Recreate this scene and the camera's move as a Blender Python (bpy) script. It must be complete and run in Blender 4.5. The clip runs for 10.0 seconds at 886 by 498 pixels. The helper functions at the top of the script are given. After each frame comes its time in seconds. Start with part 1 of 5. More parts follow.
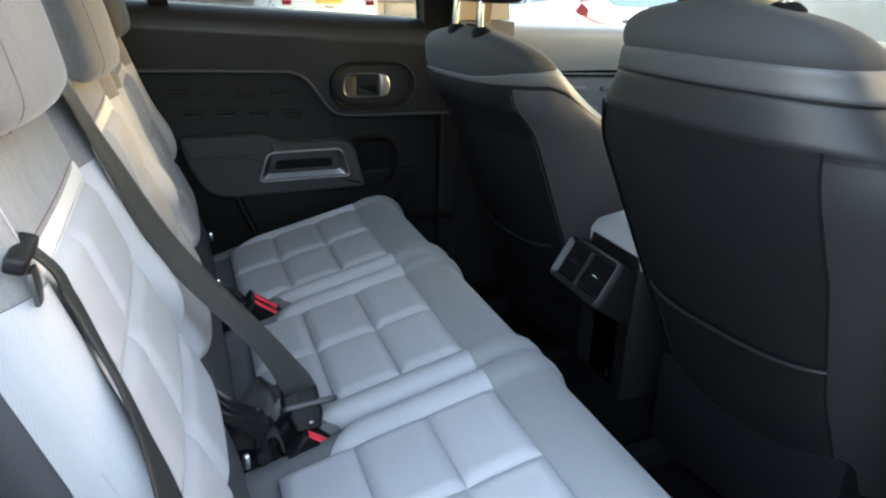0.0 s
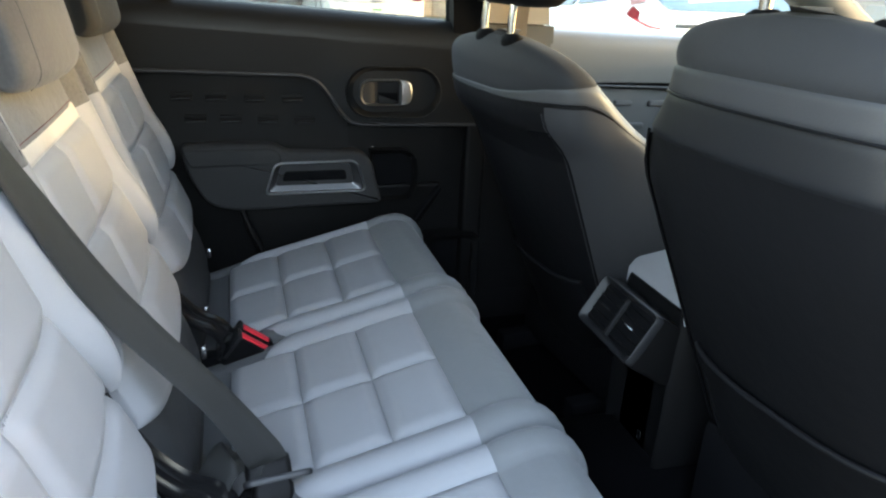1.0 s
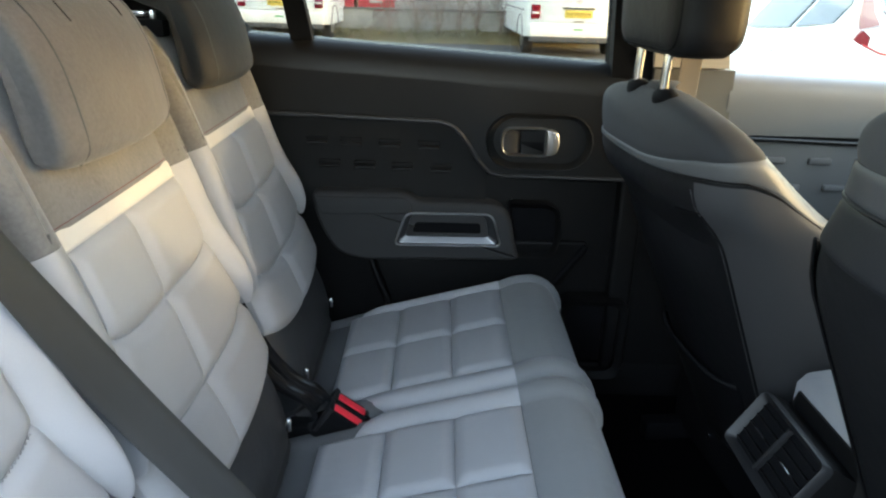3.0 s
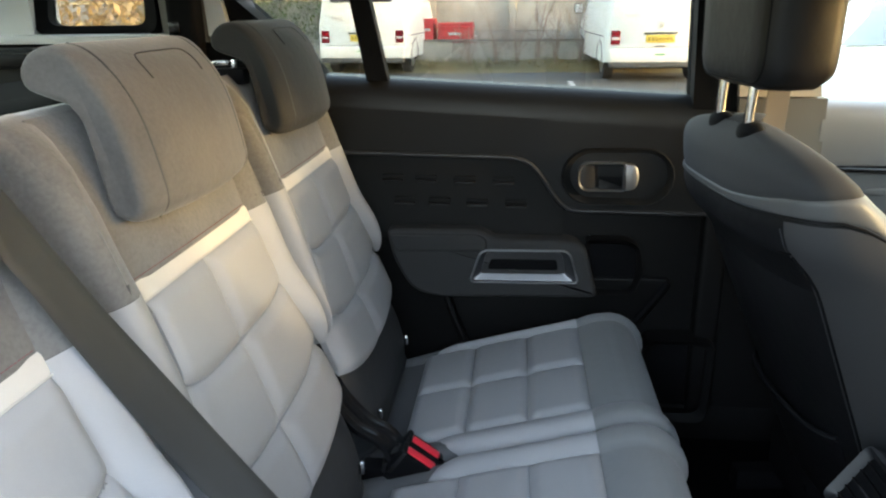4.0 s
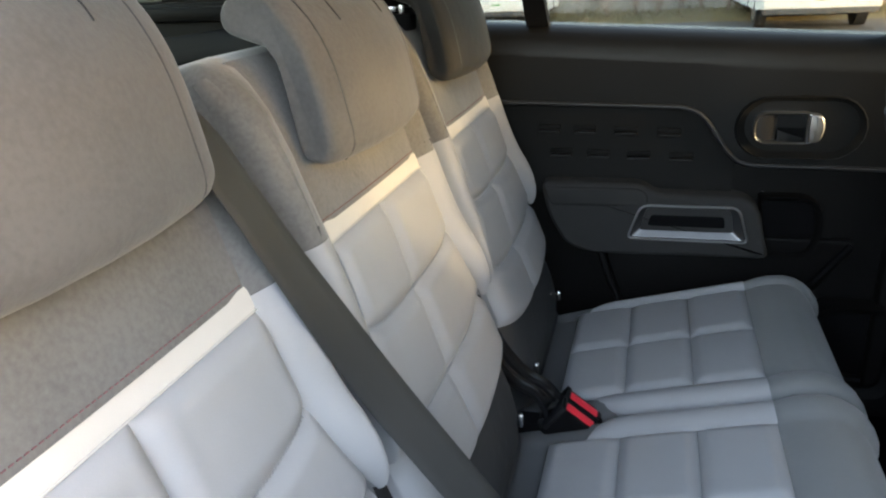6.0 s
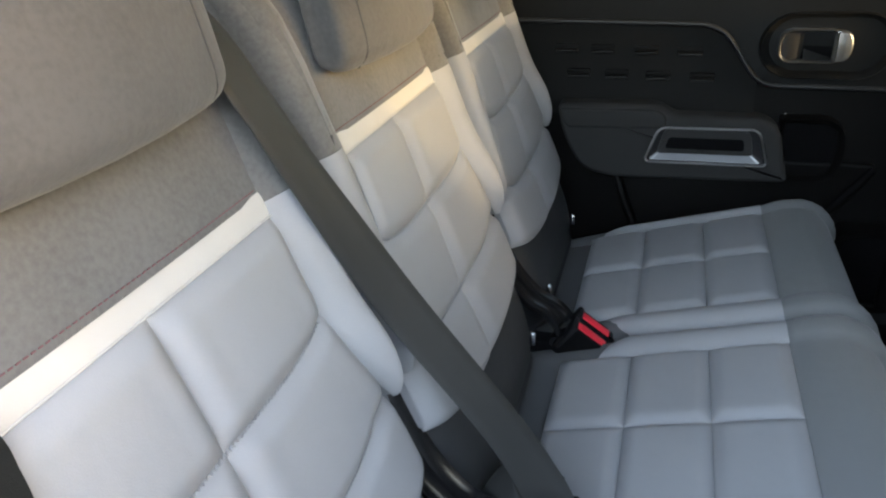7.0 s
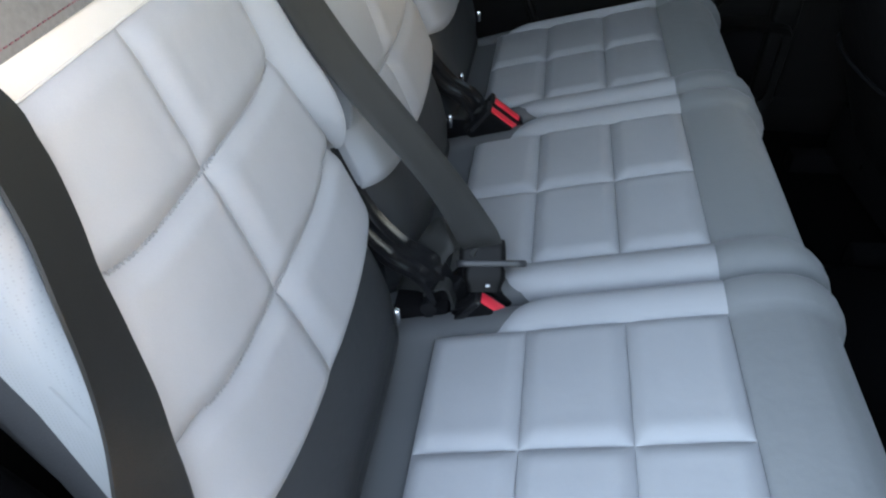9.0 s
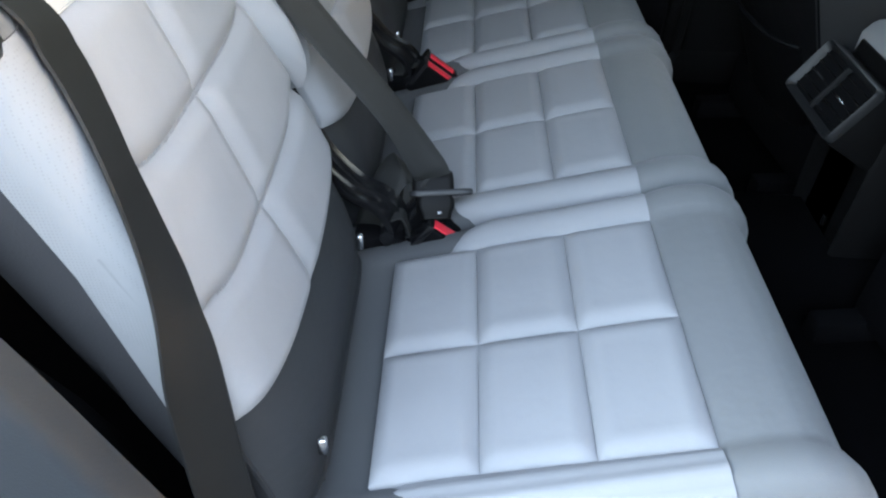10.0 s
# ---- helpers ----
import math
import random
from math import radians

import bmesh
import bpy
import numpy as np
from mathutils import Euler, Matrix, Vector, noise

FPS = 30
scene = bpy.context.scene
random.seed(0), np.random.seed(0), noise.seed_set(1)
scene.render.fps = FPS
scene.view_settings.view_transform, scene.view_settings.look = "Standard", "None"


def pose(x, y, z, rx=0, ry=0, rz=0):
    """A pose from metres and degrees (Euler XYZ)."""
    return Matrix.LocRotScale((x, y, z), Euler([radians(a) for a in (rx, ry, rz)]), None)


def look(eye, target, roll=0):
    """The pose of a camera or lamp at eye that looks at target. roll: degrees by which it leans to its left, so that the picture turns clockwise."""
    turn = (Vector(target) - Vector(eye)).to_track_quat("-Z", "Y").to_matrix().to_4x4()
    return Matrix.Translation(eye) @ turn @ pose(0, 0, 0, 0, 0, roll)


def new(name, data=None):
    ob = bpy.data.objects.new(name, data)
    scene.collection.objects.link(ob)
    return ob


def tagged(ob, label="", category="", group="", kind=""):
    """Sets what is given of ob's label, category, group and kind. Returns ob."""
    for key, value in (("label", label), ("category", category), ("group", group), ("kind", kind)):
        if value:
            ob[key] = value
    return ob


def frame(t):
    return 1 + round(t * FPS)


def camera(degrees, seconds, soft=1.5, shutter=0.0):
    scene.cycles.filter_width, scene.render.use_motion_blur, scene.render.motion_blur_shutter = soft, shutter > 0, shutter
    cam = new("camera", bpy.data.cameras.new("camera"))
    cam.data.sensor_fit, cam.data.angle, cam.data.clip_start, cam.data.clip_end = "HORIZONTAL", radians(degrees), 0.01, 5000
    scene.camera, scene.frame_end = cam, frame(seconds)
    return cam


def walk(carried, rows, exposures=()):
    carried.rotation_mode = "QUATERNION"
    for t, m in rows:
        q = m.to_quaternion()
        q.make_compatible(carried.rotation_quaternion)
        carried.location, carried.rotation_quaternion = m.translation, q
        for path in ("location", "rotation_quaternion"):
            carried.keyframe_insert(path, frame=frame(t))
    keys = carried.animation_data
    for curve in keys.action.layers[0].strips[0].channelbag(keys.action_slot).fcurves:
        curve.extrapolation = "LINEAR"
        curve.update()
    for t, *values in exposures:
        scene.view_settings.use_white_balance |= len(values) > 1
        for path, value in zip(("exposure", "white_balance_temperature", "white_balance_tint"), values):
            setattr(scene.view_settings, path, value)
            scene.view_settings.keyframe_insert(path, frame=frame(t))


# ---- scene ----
cam = camera(63.4, 10.0, soft=2.2)
PATH = [
    (0, (-0.074, -1.198, 1.244), (0.57, 0.556, 0.532), 1.5),
    (0.5, (-0.022, -1.113, 1.225), (0.596, 0.655, 0.524), 2.2),
    (1, (0.034, -1.027, 1.248), (0.573, 0.758, 0.524), 2.9),
    (1.5, (0.085, -0.974, 1.26), (0.524, 0.83, 0.517), 3.5),
    (2, (0.14, -0.932, 1.269), (0.429, 0.898, 0.515), 3.3),
    (2.5, (0.181, -0.902, 1.282), (0.313, 0.952, 0.542), 2.5),
    (2.7, (0.183, -0.882, 1.286), (0.271, 0.978, 0.558), 2.3),
    (3.8, (0.203, -0.84, 1.308), (0.045, 1.05, 0.672), -0.3),
    (4, (0.197, -0.837, 1.308), (-0.004, 1.049, 0.676), -0.7),
    (4.5, (0.178, -0.834, 1.306), (-0.119, 1.039, 0.669), -1.4),
    (5, (0.163, -0.835, 1.302), (-0.221, 1.017, 0.654), -2.1),
    (5.5, (0.144, -0.831, 1.292), (-0.327, 0.992, 0.616), -2.9),
    (5.7, (0.136, -0.826, 1.292), (-0.367, 0.98, 0.596), -2.9),
    (6.8, (0.13, -0.827, 1.272), (-0.438, 0.888, 0.414), -3.1),
    (7, (0.131, -0.831, 1.267), (-0.428, 0.866, 0.368), -3.1),
    (7.5, (0.13, -0.848, 1.251), (-0.387, 0.801, 0.244), -3.0),
    (8, (0.12, -0.868, 1.235), (-0.328, 0.733, 0.123), -2.4),
    (8.5, (0.11, -0.897, 1.222), (-0.232, 0.667, 0.023), -1.1),
    (9, (0.099, -0.939, 1.212), (-0.118, 0.596, -0.053), 0.1),
    (9.5, (0.087, -0.996, 1.212), (-0.028, 0.52, -0.088), 0.8),
    (10, (0.076, -1.061, 1.216), (0.06, 0.462, -0.081), 1.6),
]
EXPOSURE = [(0, 5.22, 6970, 19), (2.5, 5.20, 6950, 17), (4.5, 5.14, 7150, 19), (5.5, 5.08, 7150, 20), (7.5, 4.93, 7100, 19), (10, 5.05, 7050, 18)]
walk(cam, [(t, look(e, g, r)) for t, e, g, r in PATH], EXPOSURE)


# ---- world, sun, exposure ----
SUN_DIR = Vector((0.90, -0.172, 0.137)).normalized()
world = bpy.data.worlds.new("sky_world")
scene.world = world
world.use_nodes = True
wn = world.node_tree.nodes
wl = world.node_tree.links
wn.clear()
sky = wn.new("ShaderNodeTexSky")
sky.sky_type = "NISHITA"
sky.sun_disc = False
sky.sun_elevation = math.asin(SUN_DIR.z)
sky.sun_rotation = math.atan2(SUN_DIR.x, SUN_DIR.y)
sky.air_density = 1.0
sky.dust_density = 0.9
sky.ozone_density = 0.4
bg = wn.new("ShaderNodeBackground")
bg.inputs["Strength"].default_value = 0.15
wo = wn.new("ShaderNodeOutputWorld")
wl.new(sky.outputs["Color"], bg.inputs["Color"])
wl.new(bg.outputs["Background"], wo.inputs["Surface"])

sun_data = bpy.data.lights.new("sun", "SUN")
sun_data.energy = 0.20
sun_data.angle = radians(2.2)
sun_data.color = (1.0, 0.74, 0.42)
sun = new("sun", sun_data)
sun.matrix_world = look(SUN_DIR * 20, (0, 0, 0))


# ---- materials ----
def material(name, color, rough=0.6, metal=0.0, grain=0.0, grain_scale=400.0, vary=0.0, vary_scale=12.0, dark=None, spec=0.5, sheen=0.0, grain_mix=0.0, wave=0.0):
    """A surface: base colour with fine grain, broad variation and bump."""
    m = bpy.data.materials.new(name)
    m.use_nodes = True
    nt = m.node_tree
    b = nt.nodes["Principled BSDF"]
    b.inputs["Roughness"].default_value = rough
    b.inputs["Metallic"].default_value = metal
    b.inputs["Specular IOR Level"].default_value = spec
    if sheen:
        b.inputs["Sheen Weight"].default_value = sheen
        b.inputs["Sheen Roughness"].default_value = 0.5
    co = nt.nodes.new("ShaderNodeTexCoord")
    col = (*color, 1)
    dk = (*(dark or tuple(c * 0.7 for c in color)), 1)
    big = nt.nodes.new("ShaderNodeTexNoise")
    big.inputs["Scale"].default_value = vary_scale
    big.inputs["Detail"].default_value = 4
    nt.links.new(co.outputs["Object"], big.inputs["Vector"])
    fine = nt.nodes.new("ShaderNodeTexNoise")
    fine.inputs["Scale"].default_value = grain_scale
    fine.inputs["Detail"].default_value = 3
    nt.links.new(co.outputs["Object"], fine.inputs["Vector"])
    both = nt.nodes.new("ShaderNodeMath")
    both.operation = "MULTIPLY_ADD"
    nt.links.new(fine.outputs["Fac"], both.inputs[0])
    both.inputs[1].default_value = grain_mix
    scaled = nt.nodes.new("ShaderNodeMapRange")
    nt.links.new(big.outputs["Fac"], scaled.inputs["Value"])
    scaled.inputs["From Min"].default_value = 0.3
    scaled.inputs["From Max"].default_value = 0.7
    scaled.inputs["To Min"].default_value = -0.5 * grain_mix
    scaled.inputs["To Max"].default_value = vary - 0.5 * grain_mix
    nt.links.new(scaled.outputs["Result"], both.inputs[2])
    mix = nt.nodes.new("ShaderNodeMix")
    mix.data_type = "RGBA"
    nt.links.new(both.outputs["Value"], mix.inputs["Factor"])
    mix.inputs[6].default_value = col
    mix.inputs[7].default_value = dk
    nt.links.new(mix.outputs[2], b.inputs["Base Color"])
    if grain:
        bump = nt.nodes.new("ShaderNodeBump")
        bump.inputs["Strength"].default_value = grain
        bump.inputs["Distance"].default_value = 0.0006
        nt.links.new(fine.outputs["Fac"], bump.inputs["Height"])
        if wave:
            soft = nt.nodes.new("ShaderNodeTexNoise")
            soft.inputs["Scale"].default_value = 38.0
            soft.inputs["Detail"].default_value = 2
            nt.links.new(co.outputs["Object"], soft.inputs["Vector"])
            swell = nt.nodes.new("ShaderNodeBump")
            swell.inputs["Strength"].default_value = wave
            swell.inputs["Distance"].default_value = 0.004
            nt.links.new(soft.outputs["Fac"], swell.inputs["Height"])
            nt.links.new(swell.outputs["Normal"], bump.inputs["Normal"])
        nt.links.new(bump.outputs["Normal"], b.inputs["Normal"])
    return m


M_LIGHT = material("grey_seat_fabric", (0.316, 0.320, 0.334), 0.55, grain=0.25, grain_scale=900, vary=0.25, vary_scale=7, sheen=0.02, grain_mix=0.3, spec=0.2, wave=0.22)
# Perforated; its grey is darkened to tone down doorway light on the near bolster.
M_PERF = material("perforated_dimmed_leatherette", (0.238, 0.243, 0.254), 0.55, grain=0.2, grain_scale=900, vary=0.25, vary_scale=7, spec=0.2, wave=0.22)
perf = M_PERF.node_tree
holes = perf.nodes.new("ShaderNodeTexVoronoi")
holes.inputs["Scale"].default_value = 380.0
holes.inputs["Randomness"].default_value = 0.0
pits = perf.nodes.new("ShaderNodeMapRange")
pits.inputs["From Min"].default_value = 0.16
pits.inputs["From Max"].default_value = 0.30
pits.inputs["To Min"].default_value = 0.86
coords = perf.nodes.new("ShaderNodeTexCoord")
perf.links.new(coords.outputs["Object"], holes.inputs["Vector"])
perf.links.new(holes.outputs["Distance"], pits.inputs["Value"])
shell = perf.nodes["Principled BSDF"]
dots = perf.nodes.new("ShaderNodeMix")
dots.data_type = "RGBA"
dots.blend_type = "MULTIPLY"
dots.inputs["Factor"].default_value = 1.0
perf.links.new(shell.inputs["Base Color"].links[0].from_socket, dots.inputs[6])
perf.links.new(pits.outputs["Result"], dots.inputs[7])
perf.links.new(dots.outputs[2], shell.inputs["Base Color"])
M_DARK = material("charcoal_melange_cloth", (0.120, 0.1175, 0.115), 0.88, grain=0.6, grain_scale=210, vary=0.35, vary_scale=14, sheen=0.3, grain_mix=1.1, wave=0.25, dark=(0.053, 0.0515, 0.050))
M_FRONTEDGE = material("mid_grey_cloth", (0.165, 0.171, 0.178), 0.8, grain=0.4, grain_scale=800, vary=0.2, vary_scale=9, sheen=0.2, grain_mix=0.4, wave=0.3)
M_LOWER = material("charcoal_leatherette", (0.025, 0.0275, 0.031), 0.55, grain=0.35, grain_scale=600, vary=0.25, vary_scale=9, wave=0.25)
M_SHELL = material("black_seat_shell", (0.040, 0.041, 0.045), 0.6, grain=0.4, grain_scale=500, vary=0.3, vary_scale=9, spec=0.25)
M_HEADREST = material("taupe_headrest_cloth", (0.080, 0.0765, 0.0735), 0.88, grain=0.6, grain_scale=210, vary=0.35, vary_scale=14, sheen=0.2, grain_mix=0.9, wave=0.25, dark=(0.037, 0.0355, 0.034))
# Headrest cloth darkened for the shade on the far seat; also tints panel seams.
M_HEADREST_DARK = material("shaded_headrest_cloth", (0.0105, 0.0108, 0.0108), 0.85, grain=0.6, grain_scale=300, vary=0.35, vary_scale=14, sheen=0.05, grain_mix=0.9, wave=0.25)
M_STRIPCLOTH = material("dark_grey_cloth", (0.082, 0.085, 0.090), 0.8, grain=0.4, grain_scale=800, vary=0.25, vary_scale=9, sheen=0.05, grain_mix=0.4)
M_STRIP = material("pale_cream_band", (0.53, 0.515, 0.495), 0.8, grain=0.3, grain_scale=600, vary=0.2, vary_scale=20, spec=0.2)
M_LEATHER = material("black_leatherette", (0.0072, 0.0072, 0.0082), 0.5, spec=0.18, grain=0.35, grain_scale=500, vary=0.3, vary_scale=8, dark=(0.0052, 0.0052, 0.006), wave=0.2)
M_LEATHER_UP = material("dark_grey_seat_cloth", (0.031, 0.0315, 0.034), 0.8, spec=0.2, grain=0.4, grain_scale=700, vary=0.3, vary_scale=10, sheen=0.05)
# Leatherette lightened to carry the doorway light on the far front seat's side.
M_SIDE_LIT = material("lit_leatherette_side", (0.040, 0.040, 0.042), 0.48, grain=0.3, grain_scale=500, vary=0.3, vary_scale=9)
M_YOKE = material("black_leatherette_yoke", (0.0135, 0.014, 0.016), 0.5, spec=0.3, grain=0.3, grain_scale=500, vary=0.3, vary_scale=9)
# Lit copy of the band: light on the far front seat's shoulder, as colour.
M_BAND_LIT = material("lit_leatherette_band", (0.072, 0.0725, 0.074), 0.5, grain=0.3, grain_scale=500, vary=0.3, vary_scale=10)
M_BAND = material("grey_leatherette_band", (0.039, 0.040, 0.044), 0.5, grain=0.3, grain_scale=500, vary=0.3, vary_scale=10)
M_PLASTIC = material("black_grained_plastic", (0.0066, 0.0064, 0.0066), 0.48, grain=0.5, grain_scale=450, vary=0.3, vary_scale=6, dark=(0.0045, 0.0044, 0.0045), spec=0.13)
M_SOFT = material("dark_grey_soft_trim", (0.037, 0.037, 0.038), 0.75, spec=0.2, grain=0.4, grain_scale=500, vary=0.3, vary_scale=8)
M_FDOOR = material("grey_padded_door_trim", (0.20, 0.198, 0.195), 0.40, grain=0.4, grain_scale=500, vary=0.2, vary_scale=8)
M_FDASH = material("grey_moulded_door_trim", (0.115, 0.114, 0.113), 0.6, grain=0.4, grain_scale=500, vary=0.25, vary_scale=8)
M_VENT = material("grey_vent_plastic", (0.014, 0.0145, 0.016), 0.5, grain=0.4, grain_scale=450, vary=0.3, vary_scale=9)
M_UPPER = material("black_grained_sill_trim", (0.0105, 0.0106, 0.0109), 0.42, grain=0.4, grain_scale=450, vary=0.3, vary_scale=6, spec=0.27)
M_GREYPL = material("mid_grey_plastic", (0.027, 0.028, 0.031), 0.45, grain=0.3, grain_scale=450, vary=0.3, vary_scale=12)
M_INSERT = material("black_textured_insert", (0.0095, 0.0094, 0.0095), 0.6, spec=0.16, grain=0.5, grain_scale=600, vary=0.3, vary_scale=9)
M_BLACK = material("matt_black", (0.004, 0.004, 0.0048), 0.8, spec=0.1, vary=0.2, grain=0.3)
M_GLOSSBLACK = material("gloss_black_plastic", (0.01, 0.01, 0.011), 0.22, vary=0.1)
M_CHROME = material("satin_chrome", (0.72, 0.73, 0.75), 0.22, metal=1.0, vary=0.1)
M_BEZEL = material("dark_satin_metal", (0.17, 0.172, 0.178), 0.33, metal=1.0, vary=0.15, vary_scale=30)
M_CUP = material("grey_satin_plastic", (0.022, 0.022, 0.023), 0.4, vary=0.2, vary_scale=30)
M_SATIN = material("satin_grey_metal", (0.52, 0.525, 0.53), 0.40, metal=1.0, vary=0.15, vary_scale=30)
M_STEEL = material("brushed_steel", (0.55, 0.55, 0.56), 0.3, metal=1.0, vary=0.15)
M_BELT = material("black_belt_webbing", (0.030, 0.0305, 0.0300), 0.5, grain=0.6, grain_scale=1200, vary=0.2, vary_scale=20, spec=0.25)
# The same webbing, darkened to offset the doorway light falling on this belt.
M_BELT_NEAR = material("dimmed_belt_webbing", (0.0100, 0.0108, 0.0115), 0.5, grain=0.6, grain_scale=1200, vary=0.25, vary_scale=20, spec=0.25)
M_BELT_TAN = material("taupe_belt_webbing", (0.20, 0.17, 0.135), 0.7, grain=0.6, grain_scale=1200, vary=0.2)
M_RED = material("red_button_plastic", (0.85, 0.035, 0.06), 0.35, vary=0.2)
M_CARPET = material("black_carpet", (0.0025, 0.0025, 0.003), 0.95, spec=0.04, grain=1.0, grain_scale=350, vary=0.4, vary_scale=14, sheen=0.0)
M_BEIGE = material("beige_pillar_trim", (0.56, 0.50, 0.40), 0.7, grain=0.3, grain_scale=500, vary=0.15)
M_GREYTRIM = material("light_grey_pillar_trim", (0.60, 0.61, 0.60), 0.7, grain=0.3, grain_scale=500, vary=0.15)
M_LINING = material("pale_roof_cloth", (0.76, 0.76, 0.74), 0.85, grain=0.3, grain_scale=500, vary=0.15)
M_SILLTRIM = material("slate_grey_opening_trim", (0.026, 0.031, 0.037), 0.6, grain=0.4, grain_scale=450, vary=0.3, vary_scale=8, spec=0.3)
M_PILLAR = material("taupe_grey_pillar_trim", (0.13, 0.125, 0.11), 0.65, grain=0.4, grain_scale=500, vary=0.2)
M_WHITEPAINT = material("white_car_paint", (0.80, 0.81, 0.82), 0.25, vary=0.12, vary_scale=2, dark=(0.66, 0.67, 0.67))
M_VANPAINT = material("white_van_paint", (0.74, 0.75, 0.73), 0.35, vary=0.3, vary_scale=1.5, dark=(0.56, 0.56, 0.53))
M_TYRE = material("tyre_rubber", (0.02, 0.02, 0.021), 0.8, vary=0.3, grain=0.4, grain_scale=120)
M_LAMPPINK = material("faded_pink_lens", (0.30, 0.16, 0.15), 0.3, vary=0.2, spec=0.1)
M_LAMPRED = material("red_lamp_lens", (0.17, 0.003, 0.013), 0.3, vary=0.2, spec=0.1)
M_LAMPCLEAR = material("clear_lamp_lens", (0.6, 0.6, 0.6), 0.12, vary=0.1)
M_PLATE = material("yellow_plate", (0.62, 0.47, 0.09), 0.4, vary=0.1)
M_BUMPER = material("grey_bumper_plastic", (0.07, 0.07, 0.07), 0.6, vary=0.3, grain=0.3)
M_DARKGLASS = material("dark_window_glass", (0.03, 0.035, 0.04), 0.06, vary=0.1)
M_PLATEBAR = material("worn_plate_print", (0.30, 0.20, 0.03), 0.5, vary=0.2)
M_BLUEGLASS = material("sky_lit_window_glass", (0.10, 0.16, 0.20), 0.08, vary=0.1)
M_COPING = material("dark_concrete", (0.20, 0.18, 0.16), 0.9, grain=0.6, grain_scale=30, vary=0.6, vary_scale=2)
M_GREENMARK = material("green_badge", (0.05, 0.35, 0.08), 0.5)
M_ASPHALT = material("asphalt", (0.085, 0.083, 0.078), 0.9, grain=1.0, grain_scale=40, vary=0.6, vary_scale=0.6, dark=(0.058, 0.057, 0.055), grain_mix=0.5)
M_LINE = material("worn_white_road_paint", (0.6, 0.6, 0.58), 0.8, vary=0.8, vary_scale=15, dark=(0.2, 0.2, 0.2))
M_CONCRETE = material("stained_concrete", (0.44, 0.41, 0.37), 0.9, grain=0.7, grain_scale=30, vary=1.0, vary_scale=1.3, dark=(0.26, 0.235, 0.21), grain_mix=0.3)
M_SKIP = material("red_painted_steel", (0.55, 0.035, 0.04), 0.5, vary=0.5, vary_scale=4, dark=(0.36, 0.04, 0.04))
M_TWIG = material("red_brown_twigs", (0.34, 0.23, 0.19), 0.85, vary=0.6, vary_scale=5, dark=(0.08, 0.05, 0.04))
M_GRASS = material("rough_grass", (0.17, 0.15, 0.07), 0.9, vary=0.8, vary_scale=6, dark=(0.16, 0.11, 0.05))
M_HEDGE = material("green_hedge_leaves", (0.11, 0.17, 0.035), 0.7, vary=0.7, vary_scale=4, dark=(0.06, 0.09, 0.03))
M_REED = material("dry_straw", (0.46, 0.33, 0.16), 0.85, vary=0.9, vary_scale=9, dark=(0.34, 0.235, 0.115))


def glass_material(tint, name):
    m = bpy.data.materials.new(name)
    m.use_nodes = True
    nt = m.node_tree
    nt.nodes.clear()
    out = nt.nodes.new("ShaderNodeOutputMaterial")
    mix = nt.nodes.new("ShaderNodeMixShader")
    tr = nt.nodes.new("ShaderNodeBsdfTransparent")
    tr.inputs["Color"].default_value = tint
    gl = nt.nodes.new("ShaderNodeBsdfGlossy")
    gl.inputs["Roughness"].default_value = 0.02
    mix.inputs["Fac"].default_value = 0.05
    nt.links.new(tr.outputs["BSDF"], mix.inputs[1])
    nt.links.new(gl.outputs["BSDF"], mix.inputs[2])
    nt.links.new(mix.outputs["Shader"], out.inputs["Surface"])
    return m


M_GLASS = glass_material((0.70, 0.73, 0.72, 1), "window_glass")
M_PRIVACY = glass_material((0.47, 0.49, 0.48, 1), "privacy_glass")
M_SCREEN = glass_material((0.54, 0.57, 0.57, 1), "tinted_screen_glass")


# ---- building helpers ----
def thing(name, label, category, group="", at=(0, 0, 0)):
    ob = new(name)
    ob.location = at
    ob.empty_display_size = 0.05
    return tagged(ob, label, category, group)


def part(name, bm, mat, parent=None, label="", smooth=True):
    me = bpy.data.meshes.new(name)
    bmesh.ops.recalc_face_normals(bm, faces=bm.faces)
    if smooth:
        for fc in bm.faces:
            fc.smooth = True
    bm.to_mesh(me)
    bm.free()
    me.materials.append(mat)
    ob = new(name, me)
    if smooth:
        me.set_sharp_from_angle(angle=radians(50))
    if parent is not None:
        ob.parent = parent
    if label:
        tagged(ob, label)
    return ob


def structure(name, bm, mat, label, category, smooth=True):
    return tagged(part(name, bm, mat, None, "", smooth), label, category, "", "structure")


def spline(points, n):
    """n points along a smooth curve through the given ones."""
    p = [Vector(q) for q in points]
    p = [2 * p[0] - p[1]] + p + [2 * p[-1] - p[-2]]
    out = []
    segs = len(p) - 3
    for i in range(n):
        s = i / (n - 1) * segs
        k = min(int(s), segs - 1)
        t = s - k
        a, b, c, d = p[k:k + 4]
        out.append(0.5 * ((2 * b) + (c - a) * t + (2 * a - 5 * b + 4 * c - d) * t * t + (3 * b - a - 3 * c + d) * t ** 3))
    return out


